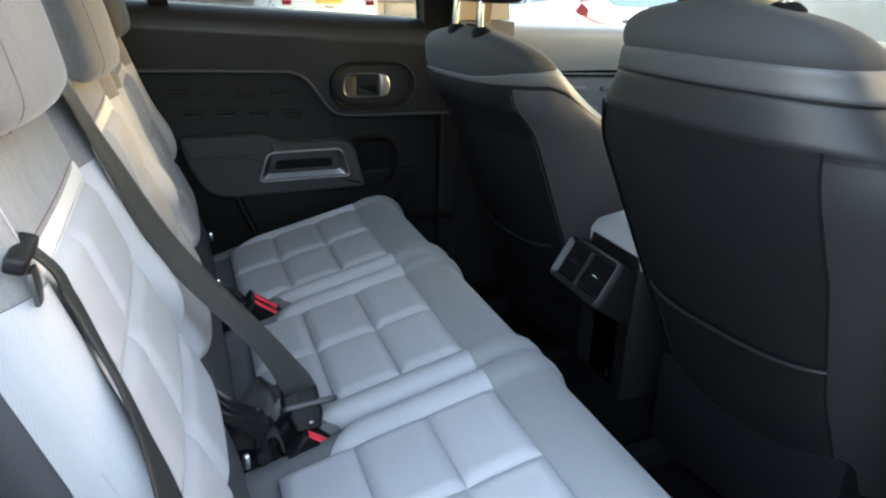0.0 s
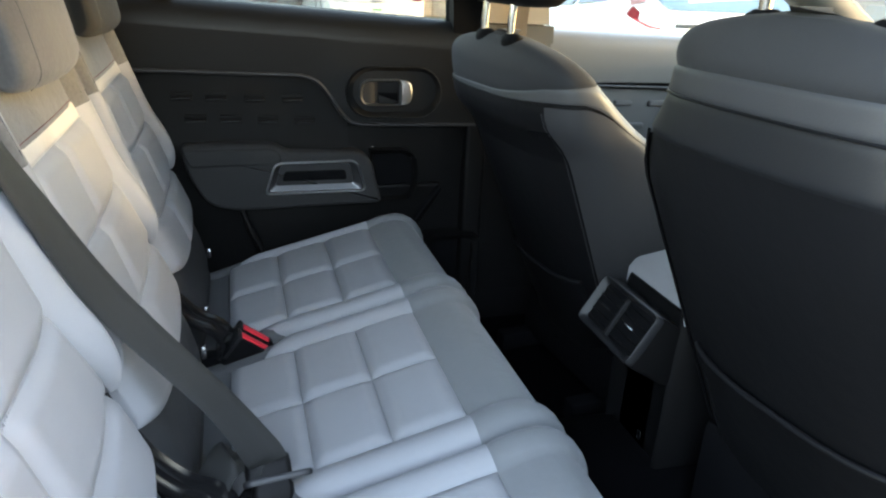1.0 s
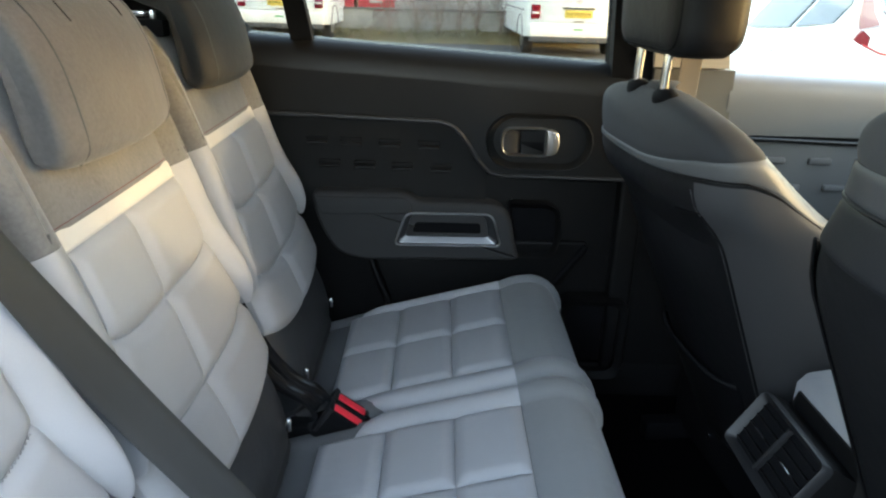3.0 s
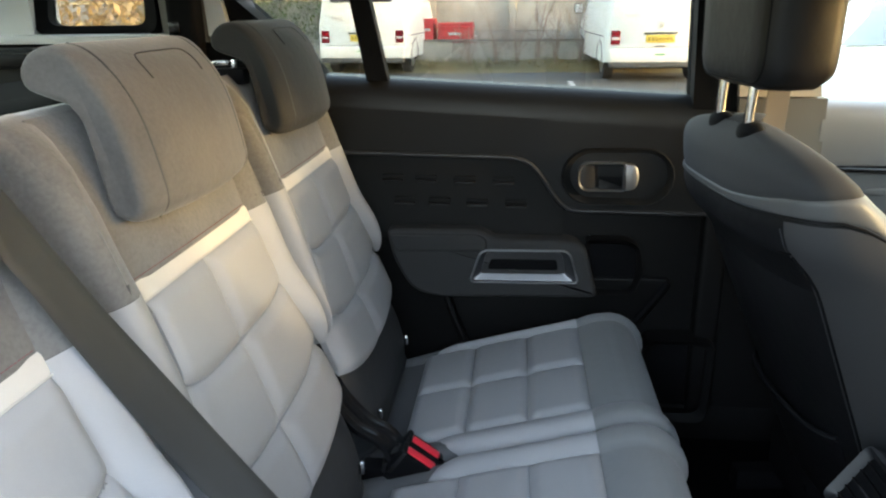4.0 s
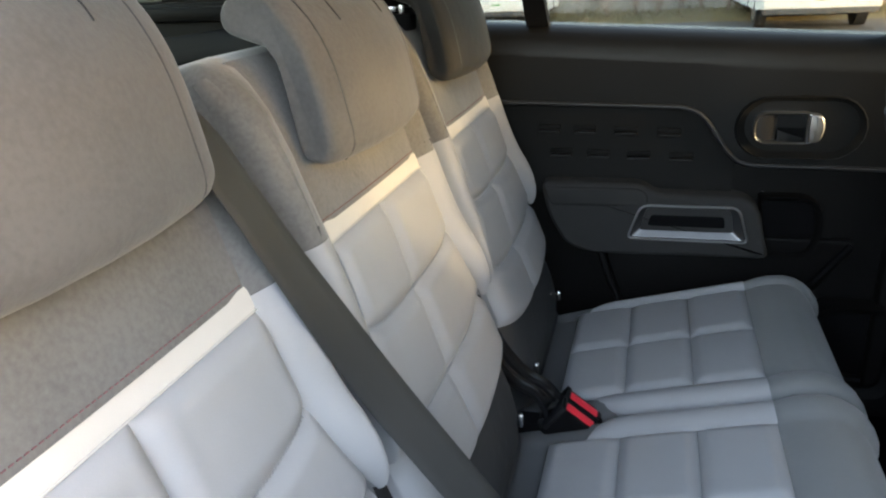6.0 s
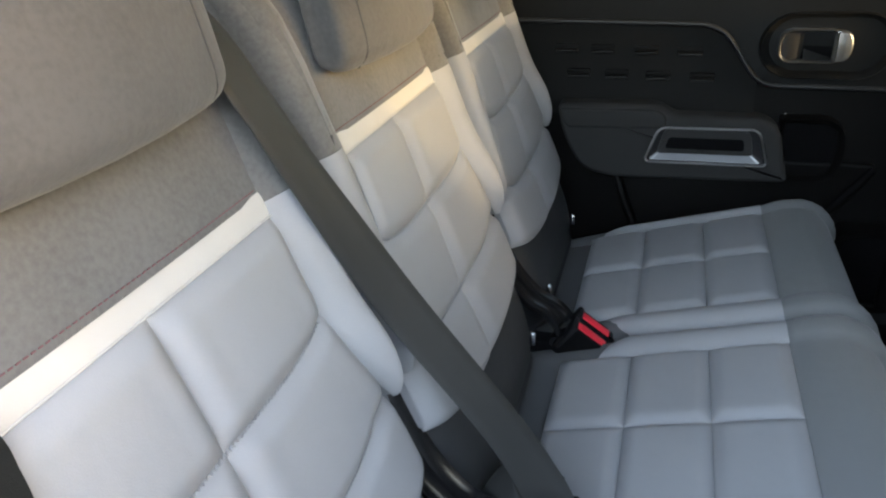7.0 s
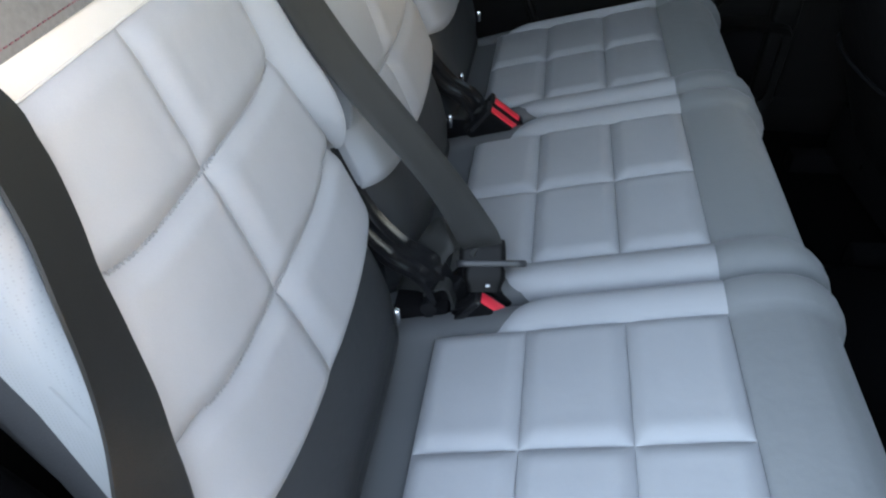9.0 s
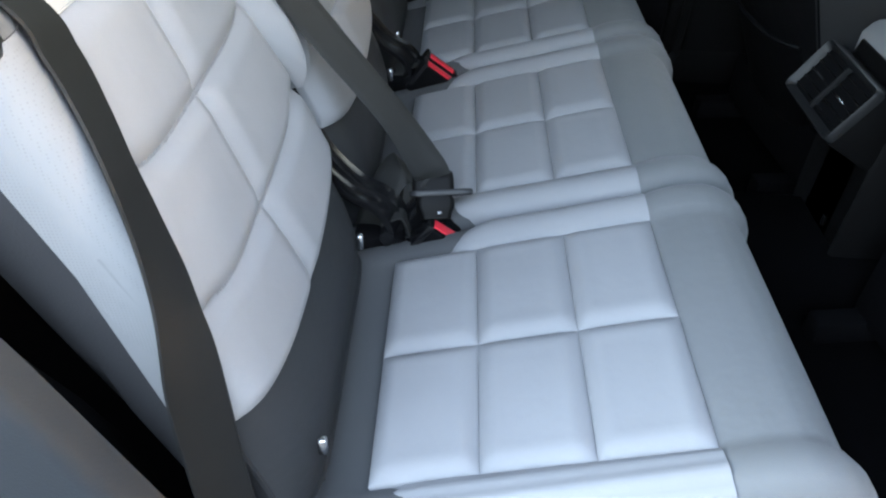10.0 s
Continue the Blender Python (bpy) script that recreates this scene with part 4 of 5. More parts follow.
part("post_latch", box(-0.300, -0.276, -0.125, -0.108, 1.226, 1.234, 0.002), M_CHROME, fhead, "small chrome latch under the headrest")
part("post_latch", box(-0.270, -0.264, -0.118, -0.104, 1.214, 1.236, 0.002), M_CHROME, fhead)
part("latch_block", box(-0.304, -0.246, -0.128, -0.098, 1.196, 1.222, 0.005), M_BLACK, fhead)


# ---- belts and buckles ----
def buckle(x, y, z, red=True, label="black seat belt buckle with a red release button"):
    b = thing("belt_buckle", label, "seat belt buckle", "rear belt buckles", (x, y, z))
    tilt = pose(0, 0, 0, 0, 36, 0)
    part("housing", turned(box(-0.034, 0.043, -0.0158, 0.0158, -0.062, 0.0, 0.005, 3), tilt), M_BLACK, b)
    part("shoulder", turned(box(-0.036, -0.026, -0.0175, 0.0175, -0.05, 0.003, 0.003), tilt), M_GLOSSBLACK, b)
    if red:
        part("release_button", turned(box(-0.026, 0.029, -0.0088, 0.0088, -0.004, 0.0022, 0.002, 2), tilt), M_RED, b, "bright red release button")
        part("button_rim", turned(box(0.0295, 0.036, -0.0105, 0.0105, -0.004, 0.0042, 0.0015, 2), tilt), M_GLOSSBLACK, b)
        part("tongue_slot", turned(box(-0.030, 0.026, 0.0102, 0.0122, -0.004, 0.0012, 0.0004, 1), tilt), M_GLOSSBLACK, b)
    part("stalk", tube([(0.0 - 0.03, 0, -0.035), (-0.07, 0.0, -0.06), (-0.10, 0.0, -0.09)], 0.013, 8, 8), M_BLACK, b)
    return b


buckle(0.049, 0.219, 0.594)
buckle(0.046, 0.183, 0.596)
buckle(0.075, -0.281, 0.582)
buckle(0.060, -0.240, 0.592, False, "black seat belt buckle with a tongue plugged in")


def latch(x, y, z, m):
    t = thing("belt_tongue", "black seat belt tongue plugged into its buckle", "belt tongue", "", (x, y, z))
    part("plate", turned(box(-0.016, 0.016, -0.002, 0.002, -0.030, 0.0, 0.0015), m), M_PLASTIC, t)
    rim = rounded([(-0.045, -0.015), (0.045, -0.015), (0.045, 0.015), (-0.045, 0.015)], 0.0145, 6)
    part("collar", turned(loft([[(p.x * k, p.y * (1 - 1.6 * (1 - k)), z) for p in rim] for z, k in ((-0.0105, 0.955), (-0.0090, 0.99), (-0.0060, 1.0), (-0.0035, 0.99), (-0.0020, 0.955))]), m), M_GREYPL, t, "grey plastic collar of the tongue")
    part("slot_bar", turned(loft([[(p.x * w - 0.011, p.y * d, z) for p in rim] for z, w, d in ((-0.006, 0.66, 0.72), (0.012, 0.66, 0.70), (0.021, 0.64, 0.62), (0.024, 0.60, 0.45))]), m), M_PLASTIC, t, "black bar with the webbing folded round it")
    part("neck", turned(loft([[(p.x * w - 0.009, p.y * d, z) for p in rim] for z, w, d in ((-0.009, 0.52, 0.86), (-0.016, 0.60, 0.92), (-0.026, 0.59, 0.92), (-0.034, 0.50, 0.80), (-0.042, 0.46, 0.72))]), m), M_PLASTIC, t)
    part("catch", turned(box(-0.008, -0.002, -0.0150, -0.006, -0.036, -0.032, 0.001), m), M_BEZEL, t, "small bright catch")
    return t


latch(0.062, -0.243, 0.630, pose(0, 0, 0, -40, 0, 8))

belt = thing("seat_belt", "black seat belt drawn down to its buckle between two seats", "seat belt", "rear seat belts")
part("shoulder_strap", ribbon([(-0.36, -0.375, 1.21), (-0.290, -0.362, 1.240), (-0.222, -0.344, 1.185), (-0.190, -0.326, 1.118), (-0.162, -0.302, 1.039), (-0.107, -0.258, 0.898), (-0.006, -0.250, 0.755), (0.040, -0.250, 0.677), (0.052, -0.243, 0.648)],
                              [(0.1, 1, 0.1), (0.1, 0.9, 0.1), (0.0, 0.85, 0.08), (0.0, 0.75, 0.06), (0.07, 0.68, 0.14), (0.34, 0.72, 0.25), (0.43, 0.67, 0.06), (0.69, 0.42, 0.06), (1, 0.12, 0.08)], 0.049, n=60), M_BELT, belt)
part("lap_strap", ribbon([(0.050, -0.236, 0.652), (0.022, -0.226, 0.655), (-0.004, -0.222, 0.640), (-0.026, -0.232, 0.600), (-0.045, -0.244, 0.545)],
                         [(1, 0.1, 0.1), (0.9, -0.1, 0.2), (0.8, -0.2, 0.4), (0.8, -0.3, 0.4), (0.8, -0.3, 0.4)], 0.050, n=30), M_BELT, belt)

nbelt = thing("seat_belt", "black seat belt hanging over the seat edge by the open doorway", "seat belt", "rear seat belts")
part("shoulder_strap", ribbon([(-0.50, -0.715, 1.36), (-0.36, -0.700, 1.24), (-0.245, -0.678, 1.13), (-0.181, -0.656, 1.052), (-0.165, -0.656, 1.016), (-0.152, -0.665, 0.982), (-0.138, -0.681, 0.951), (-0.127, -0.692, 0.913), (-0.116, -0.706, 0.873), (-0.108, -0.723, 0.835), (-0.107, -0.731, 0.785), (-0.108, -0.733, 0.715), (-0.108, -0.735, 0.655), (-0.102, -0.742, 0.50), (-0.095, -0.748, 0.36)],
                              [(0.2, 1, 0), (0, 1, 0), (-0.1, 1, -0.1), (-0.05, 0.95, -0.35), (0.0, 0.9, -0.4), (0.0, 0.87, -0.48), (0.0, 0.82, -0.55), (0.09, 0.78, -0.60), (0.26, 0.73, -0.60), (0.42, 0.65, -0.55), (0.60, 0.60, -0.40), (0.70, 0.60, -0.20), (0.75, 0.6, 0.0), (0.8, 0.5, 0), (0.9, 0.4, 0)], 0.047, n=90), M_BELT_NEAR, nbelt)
tong = part("tongue", turned(box(-0.007, 0.007, -0.027, 0.027, -0.006, 0.006, 0.004, 3), pose(-0.184, -0.690, 1.066, 0, 20, 0)), M_PLASTIC, nbelt, "black plastic belt tongue")
part("tongue_plate", turned(box(-0.002, 0.002, -0.010, 0.010, -0.024, 0.0, 0.0015), pose(-0.178, -0.700, 1.058, 0, -5, 0)), M_BEZEL, tong)

fbelt = thing("seat_belt", "taupe front seat belt hanging down the door pillar", "seat belt", "front seat belts")
part("shoulder_strap", ribbon([(0.70, 0.60, 1.42), (0.705, 0.64, 1.25), (0.71, 0.675, 1.10), (0.712, 0.68, 1.04), (0.714, 0.682, 0.975)], [(1, 0.1, 0)] * 5, 0.046, n=30), M_BELT_TAN, fbelt)


def seat_hinge(y):
    h = thing("recliner", "black plastic recliner cover between two rear seats", "seat recliner", "seat recliners")
    for dy, k in ((-0.011, 0.0), (0.013, 0.013)):
        part("cover", ribbon([(-0.160 + k, y + dy, 0.82), (-0.112 + k, y + dy, 0.705), (-0.066 + k, y + dy, 0.645), (-0.026 + k, y + dy, 0.620), (-0.006 + k, y + dy, 0.588), (-0.012 + k, y + dy, 0.545)], [(0.2, 1, 0)] * 6, 0.026, 0.005, 28), M_GLOSSBLACK, h)
    part("bracket", box(-0.06, 0.012, y - 0.018, y + 0.018, 0.50, 0.565, 0.006), M_BLACK, h)
    part("bolt", tube([(-0.012, y - 0.026, 0.572), (-0.012, y + 0.026, 0.572)], 0.011, 10), M_GLOSSBLACK, h)
    part("release_loop", ribbon([(-0.02, y - 0.004, 0.585), (0.008, y - 0.004, 0.600), (0.020, y - 0.004, 0.565)], [(0, 1, 0)] * 3, 0.024, n=10), M_BELT, h)
    return h


seat_hinge(-0.261)
seat_hinge(0.207)


# ---- front seats ----
def front_seat(label, wide, raised, skew):
    """Built at y = 0, then set in its place."""
    s = thing("front_seat", label, "car seat", "front seats")

    def half(z, far_side=False):
        low = 0.205 + 0.045 * min(1.0, max(0.0, (z - 0.40) / 0.50))
        k = min(1.0, max(0.0, (z - 0.90) / 0.17))
        k = k * k * (3 - 2 * k)
        return (wide[0] * k + wide[1] * (1 - k)) * low * (1 - 0.78 * max(0.0, (z - 1.02) / 0.118) ** ((7 if far_side else 5.5) if skew else 8)) * (1.0 if skew else 1 - 0.10 * min(1.0, max(0.0, (z - 1.04) / 0.09)))

    def skin(th, z, off=0.0):
        """th from -1 (one front edge) through 0 (middle of the back) to 1."""
        a = th * math.radians(128)
        xb = 0.520 + 0.44 * max(0.0, 0.985 - z) + 0.03 * max(0.0, (z - 1.08) / 0.06) ** 2
        depth = 0.145 * (1 - max(0.0, (z - 0.95) / 0.205) ** 1.6)
        if skew:
            deep = [(0.40, 0.135), (0.94, 0.135), (0.98, 0.115), (1.02, 0.086), (1.06, 0.059), (1.08, 0.049), (1.10, 0.035), (1.12, 0.020), (1.135, 0.008), (1.15, 0.006)]
            depth = next(da + (db - da) * (z - a) / (b - a) for (a, da), (b, db) in zip(deep, deep[1:]) if z <= b)
            k = min(1.0, max(0.0, (z - 0.93) / 0.09))
            k = k * k * (3 - 2 * k)
            xb, depth = xb - 0.030 * k, depth + 0.0158 * k
        e = 0.64
        sx, cy = math.cos(a), math.sin(a)
        w = half(z, cy > 0) + off
        x = xb + depth - (depth + off) * math.copysign(abs(sx) ** e, sx) * (1 if sx > 0 else (0.9 if skew else 1.5))
        y = w * math.copysign(abs(cy) ** e, cy)
        bow = 0.012 * (1 - (y / 0.26) ** 2)
        return Vector((x - bow, y, z))

    def along(th, knots):
        for (a, za_), (b, zb_) in zip(knots, knots[1:]):
            if th <= b:
                return za_ + (zb_ - za_) * (th - a) / (b - a)
        return knots[-1][1]

    def zb(th):
        return along(th, [(-1.0, 0.93), (-0.84, 0.965), (-0.76, 1.017), (-0.68, 1.041), (-0.42, 1.040), (-0.08, 1.032), (0.3, 1.029), (1.0, 1.025)]) if skew else 1.037 - 0.012 * th * th

    def za(th):
        return along(th, [(-1.0, 1.074), (-0.74, 1.073), (-0.38, 1.064), (-0.06, 1.043), (0.3, 1.036), (1.0, 1.033)]) if skew else 1.072 - 0.004 * th - 0.010 * th * th

    def zc(th):
        return (0.925 if skew else 0.978) - 0.02 * th * th

    def region(z0, z1, off, n=48, m=14, rim=0.003):
        def fn(u, v):
            th = -1 + 2 * u
            lo, hi = z0(th), z1(th)
            k = 1 - abs(2 * v - 1) ** 6
            return skin(th, lo + (hi - lo) * v, off + rim * k)
        return sheet(fn, n, m, 0.0)
    lift = raised
    up = Matrix.Translation((0, 0, lift))
    rings = [[skin(-1 + 2 * i / 40, z, -0.006) for i in range(41)] for z in [0.40 + 0.738 * math.sin(math.pi / 2 * k / 36) for k in range(37)]]
    back = part("backrest", turned(loft(rings), up), M_LEATHER, s, "black leatherette seat back")
    part("upper_cover", turned(region(za, lambda th: 1.1365, 0.0, 48, 24), up), M_LEATHER_UP, back, "dark grey cloth shoulder cover")
    part("shoulder_band", turned(region(zb, za, 0.001), up), M_BAND_LIT if skew else M_BAND, back, "grey leatherette band")
    part("yoke_panel", turned(region(zc, zb, 0.0), up), M_LEATHER if skew else M_YOKE, back)
    part("rear_panel", turned(region(lambda th: 0.42, zc, 0.0, 48, 30), up), M_LEATHER, back)
    part("band_piping", turned(tube([skin(-1 + i / 24, zb(-1 + i / 24), 0.003) for i in range(49)], 0.0018, 6), up), M_LEATHER, back)
    cap = [[skin(-1 + 2 * i / 40, 1.1365, -0.002 - 0.012 * k) + Vector((0, 0, 0.0025 * k)) for i in range(41)] for k in range(5)]
    part("top_pad", turned(loft(cap), up), M_LEATHER_UP, back)

    def edge_th(z):
        """Where the side seam runs at a height of the seat back."""
        return 0.37 if skew else math.degrees(math.asin(min(1.0, ((0.170 + 0.020 * min(1.0, max(0.0, (z - 0.6) / 0.2))) / half(z)) ** (1 / 0.64)))) / 128
    cut = 0.37 if skew else 0.245
    for a, b in ((-1.0, -cut), (0.37, 1.0)):
        def wing(u, v, a=a, b=b):
            near = a < 0 and not skew
            th = a + (b - a) * u
            z = 0.42 + ((zb(th) if skew else zc(th)) - 0.006 - 0.42) * v
            return skin(a + (-edge_th(z) - a) * u if near else th, z, 0.005)
        part("side_panel", turned(sheet(wing, 20, 30, 0.0), up), M_SIDE_LIT if skew else M_YOKE, back, "dark grey leatherette side of the seat back")
    for y in (0.365, -1):
        part("side_seam", turned(tube([skin(y if y > 0 else 0.005 - edge_th(z), z, 0.006) for z in [0.48 + 0.50 * k / 20 for k in range(21)]], 0.002, 6), up), M_BLACK, back)
    if skew:
        part("yoke_seam", turned(tube([skin(-0.37 + 0.14 * i / 10, 0.985 - 0.004 * i / 10, 0.004) for i in range(11)], 0.0014, 6), up), M_BLACK, back)
        part("seam_edge", turned(tube([skin(-0.352, z, 0.0045) for z in [0.50 + 0.52 * k / 20 for k in range(21)]], 0.0012, 6), up), M_GREYPL, back)
        part("rail_clip", box(0.734, 0.742, 0.021, 0.031, 0.420, 0.434, 0.001), M_CHROME, s, "small bright clip")
    # map pocket

    def pocket(u, v):
        th = -0.25 + 0.48 * u
        z = 0.44 + (0.655 - 0.012 * math.sin(math.pi * u) - 0.44) * v
        return skin(th, z, 0.004 + 0.010 * v * math.sin(math.pi * u) ** 0.6)
    pk = part("map_pocket", turned(sheet(pocket, 24, 16, -0.002), up), M_LEATHER, back, "black map pocket")
    part("pocket_hem", turned(tube([Vector(pocket(i / 20, 1.0)) + Vector((-0.002, 0, 0)) for i in range(21)], 0.005, 8), up), M_LEATHER, pk)
    part("pocket_side", turned(tube([Vector(pocket(1.0, k / 10)) for k in range(11)], 0.003, 6), up), M_LEATHER, pk)
    # posts and headrest
    px, wd = (-0.036, 0.058) if skew else (0.030, 0.078)
    for y in (-wd, wd):
        part("headrest_post", turned(tube([(0.546 + px, y, 1.08), (0.540 + px, y, 1.15), (0.534 + px + (0.012 if skew else 0.0), y, 1.24)], 0.0075, 10, 8), up), M_CHROME, s, "chrome headrest post")
        dome = [[(0.545 + px + 0.020 * k * math.cos(a), y + 0.029 * k * math.sin(a), z - (0.005 if skew else 0.009)) for a in [math.tau * i / 20 for i in range(20)]] for z, k in ((1.118, 0.9), (1.132, 1.0), (1.141, 0.92), (1.147, 0.62), (1.149, 0.42))]
        part("post_collar", turned(loft(dome), up), M_BLACK, s, "flat black oval collar")
    oc = rounded([(-0.135, -0.110), (0.135, -0.110), (0.145, 0.11), (-0.145, 0.11)], 0.045, 6)
    hr = []
    for x, k in ((-0.052, 0.55), (-0.052, 0.8), (-0.046, 0.92), (-0.03, 0.99), (0.0, 1.0), (0.035, 0.99), (0.055, 0.9), (0.062, 0.72)):
        hr.append([(0.528 + max(px, 0.006) + x + 0.10 * (p.y * -0.15), p.x * k, 1.302 + p.y * k) for p in oc])
    hd = part("headrest", turned(loft(hr), up), M_LEATHER, s, "black leatherette headrest")
    part("headrest_seam", turned(tube([(0.4815 + max(px, 0.006) - 0.015 * (p.y), p.x * 0.90, 1.302 + p.y * 0.90) for p in oc], 0.002, 6, closed=True), up), M_BLACK, hd)
    # cushion and base
    part("cushion", turned(box(0.90, 1.30, -0.25, 0.25, 0.47, 0.62, 0.05, 4), up), M_LIGHT, s, "pale grey seat cushion")
    part("base", box(0.74, 1.20, -0.20, 0.20, 0.36, 0.49 + lift, 0.02), M_BLACK, s)
    for y in (-0.17, 0.17):
        part("seat_rail", box(0.66, 1.22, y - 0.02, y + 0.02, FLOOR_Z, 0.375, 0.006), M_BLACK, s, "black seat rail")
    return s


fs = front_seat("black and grey leatherette front seat, its back to the rear seats", (1.0, 1.0), 0.0, True)
fs.matrix_world = pose(0.58, 0.346, 0, 0, 0, 6) @ Matrix.Translation((-0.55, 0, 0))
fs2 = front_seat("raised black and grey leatherette front seat with a map pocket", (0.78, 1.16), 0.085, False)
fs2.matrix_world = pose(0.595, -0.398, 0, 0, 0, 7) @ Matrix.Translation((-0.55, 0, 0))


# ---- centre console ----
con = thing("centre_console", "black plastic centre console with rear air vents", "centre console")
cy = -0.018
part("console_body", loft([[(x, cy + y * w, z0 + (z1 - z0) * k) for y, k in ((-0.095, 0), (-0.10, 0.55), (-0.098, 0.9), (-0.085, 1.0), (0.085, 1.0), (0.098, 0.9), (0.10, 0.55), (0.095, 0))] for x, z0, z1, w in ((0.735, 0.42, 0.600, 0.80), (0.728, 0.42, 0.66, 0.9), (0.735, 0.42, 0.735, 0.98), (0.79, 0.42, 0.755, 1.0), (1.5, 0.42, 0.75, 1.0))]), M_PLASTIC, con)
part("armrest_lid", loft([[(x, cy + y, z + dz) for y, dz in ((-0.098, 0), (-0.098, 0.03), (-0.085, 0.04), (0.085, 0.04), (0.098, 0.03), (0.098, 0))] for x, z in ((0.738, 0.712), (0.750, 0.727), (0.82, 0.740), (0.90, 0.748), (1.15, 0.75))]), M_LIGHT, con, "pale grey padded armrest lid")
# vent face: local x along the slope, y across, z out of it


def vent_at(bm):
    m = Matrix(((0.52, 0, -0.854, 0.668), (0, 1, 0, cy), (0.854, 0, 0.52, 0.688), (0, 0, 0, 1)))
    return turned(bm, m)


vo = rounded([(-0.050, -0.093), (0.050, -0.093), (0.050, 0.093), (-0.050, 0.093)], 0.012, 4)
vi = rounded([(-0.036, -0.078), (0.038, -0.078), (0.038, 0.078), (-0.036, 0.078)], 0.008, 4)
vent = part("vent_unit", vent_at(box(-0.052, 0.052, -0.092, 0.092, -0.10, -0.006, 0.008)), M_PLASTIC, con, "black rear air vent")
part("vent_frame", vent_at(hoop(vo, vi, 0.006, -0.01, -0.006, "z")), M_VENT, vent)
part("vent_mouth", vent_at(box(-0.037, 0.039, -0.079, 0.079, -0.0058, -0.0045, 0.0)), M_BLACK, vent)
part("vent_post", vent_at(box(-0.037, 0.039, -0.003, 0.003, -0.0045, 0.004, 0.001)), M_VENT, vent)
for k in range(5):
    for s in (-1, 1):
        part("vent_slat", vent_at(box(-0.030 + k * 0.015 - 0.001, -0.030 + k * 0.015 + 0.001, s * 0.041 - 0.035, s * 0.041 + 0.035, -0.0045, 0.001, 0.0005, 1)), M_PLASTIC, vent)
for s, mat in ((-1, M_CHROME), (1, M_GREYPL)):
    part("vent_tab", vent_at(box(0.000, 0.0025, s * 0.041 - 0.014, s * 0.041 + 0.014, 0.0, 0.003, 0.001)), mat, vent, "small vent tab")
part("console_shin", loft([[(x0, cy + y * w, z) for x0, y in ((0.775, -0.085), (0.742, -0.072), (0.735, -0.045), (0.735, 0.045), (0.742, 0.072), (0.775, 0.085), (0.80, 0.085), (0.80, -0.085))] for z, w in ((0.40, 1.05), (0.48, 1.0), (0.56, 0.98), (0.62, 0.95))]), M_BLACK, con)
part("screw_cap", box(0.7295, 0.736, -0.054, -0.045, 0.443, 0.462, 0.001), M_CHROME, con, "small bright clip")


# ---- outside: car park ----
gb = bmesh.new()
bmesh.ops.create_grid(gb, x_segments=40, y_segments=40, size=400)
structure("ground", gb, M_ASPHALT, "worn grey asphalt car park", "car park")
structure("bay_line", box(1.10, 1.20, 8.5, 13.2, 0.003, 0.008, 0.0), M_LINE, "worn white parking bay line", "bay line")
structure("low_wall", join(*[box(-16 + i * 1.22, -14.79 + i * 1.22, 16.42, 16.56, 0, 0.58 + 0.012 * (i % 3), 0.015) for i in range(26)]), M_CONCRETE, "low concrete retaining wall", "low wall")
structure("low_wall_coping", box(-16, 15.7, 16.39, 16.59, 0.606, 0.652, 0.01), M_COPING, "dark stained coping of the low wall", "coping")
structure("verge", loft([[(x, 15.2 + 0.15 * math.sin(x * 1.3), 0.0), (x, 15.6, 0.08 + 0.03 * math.sin(x)), (x, 16.40, 0.17 + 0.04 * math.sin(x * 1.7)), (x, 16.40, -0.05), (x, 15.2, -0.05)] for x in [-16 + i * 0.5 for i in range(66)]]), M_GRASS, "brown grass verge along the low wall", "verge")


# Added out of view: cuts front sky; the tall part shades the near seat.
structure("light_block_wall", join(*[box(7.4, 7.65, -15.65 + i * 2.0, -13.67 + i * 2.0, 0, 3.0 if i < 7 else 1.1, 0.02) for i in range(11)]), M_CONCRETE, "unseen concrete wall added ahead to block sky light and sun", "wall")
# Added out of view to hold back low doorway light; dark to limit bounce.
structure("light_block_wall_side", join(*[box(-9 + i * 2.0, -7.02 + i * 2.0, -4.75, -4.5, 0, 2.0, 0.02) for i in range(8)]), M_COPING, "unseen dark wall added beside the car to block low sky light", "wall")


def boundary_wall():
    w = tagged(new("boundary_wall"), "stained concrete post and panel wall", "wall", "", "structure")
    x = -18.0
    i = 0
    while x < 16:
        part("wall_post", box(x - 0.09, x + 0.09, 17.92, 18.14, 0, 3.3, 0.02), M_CONCRETE, w, smooth=False)
        for k in range(4):
            part("wall_panel", box(x + 0.095, x + 1.905, 17.98 + 0.01 * ((i + k) % 2), 18.08, 0.02 + k * 0.78, 0.79 + k * 0.78, 0.012), M_CONCRETE, w, smooth=False)
        x += 2.0
        i += 1


boundary_wall()


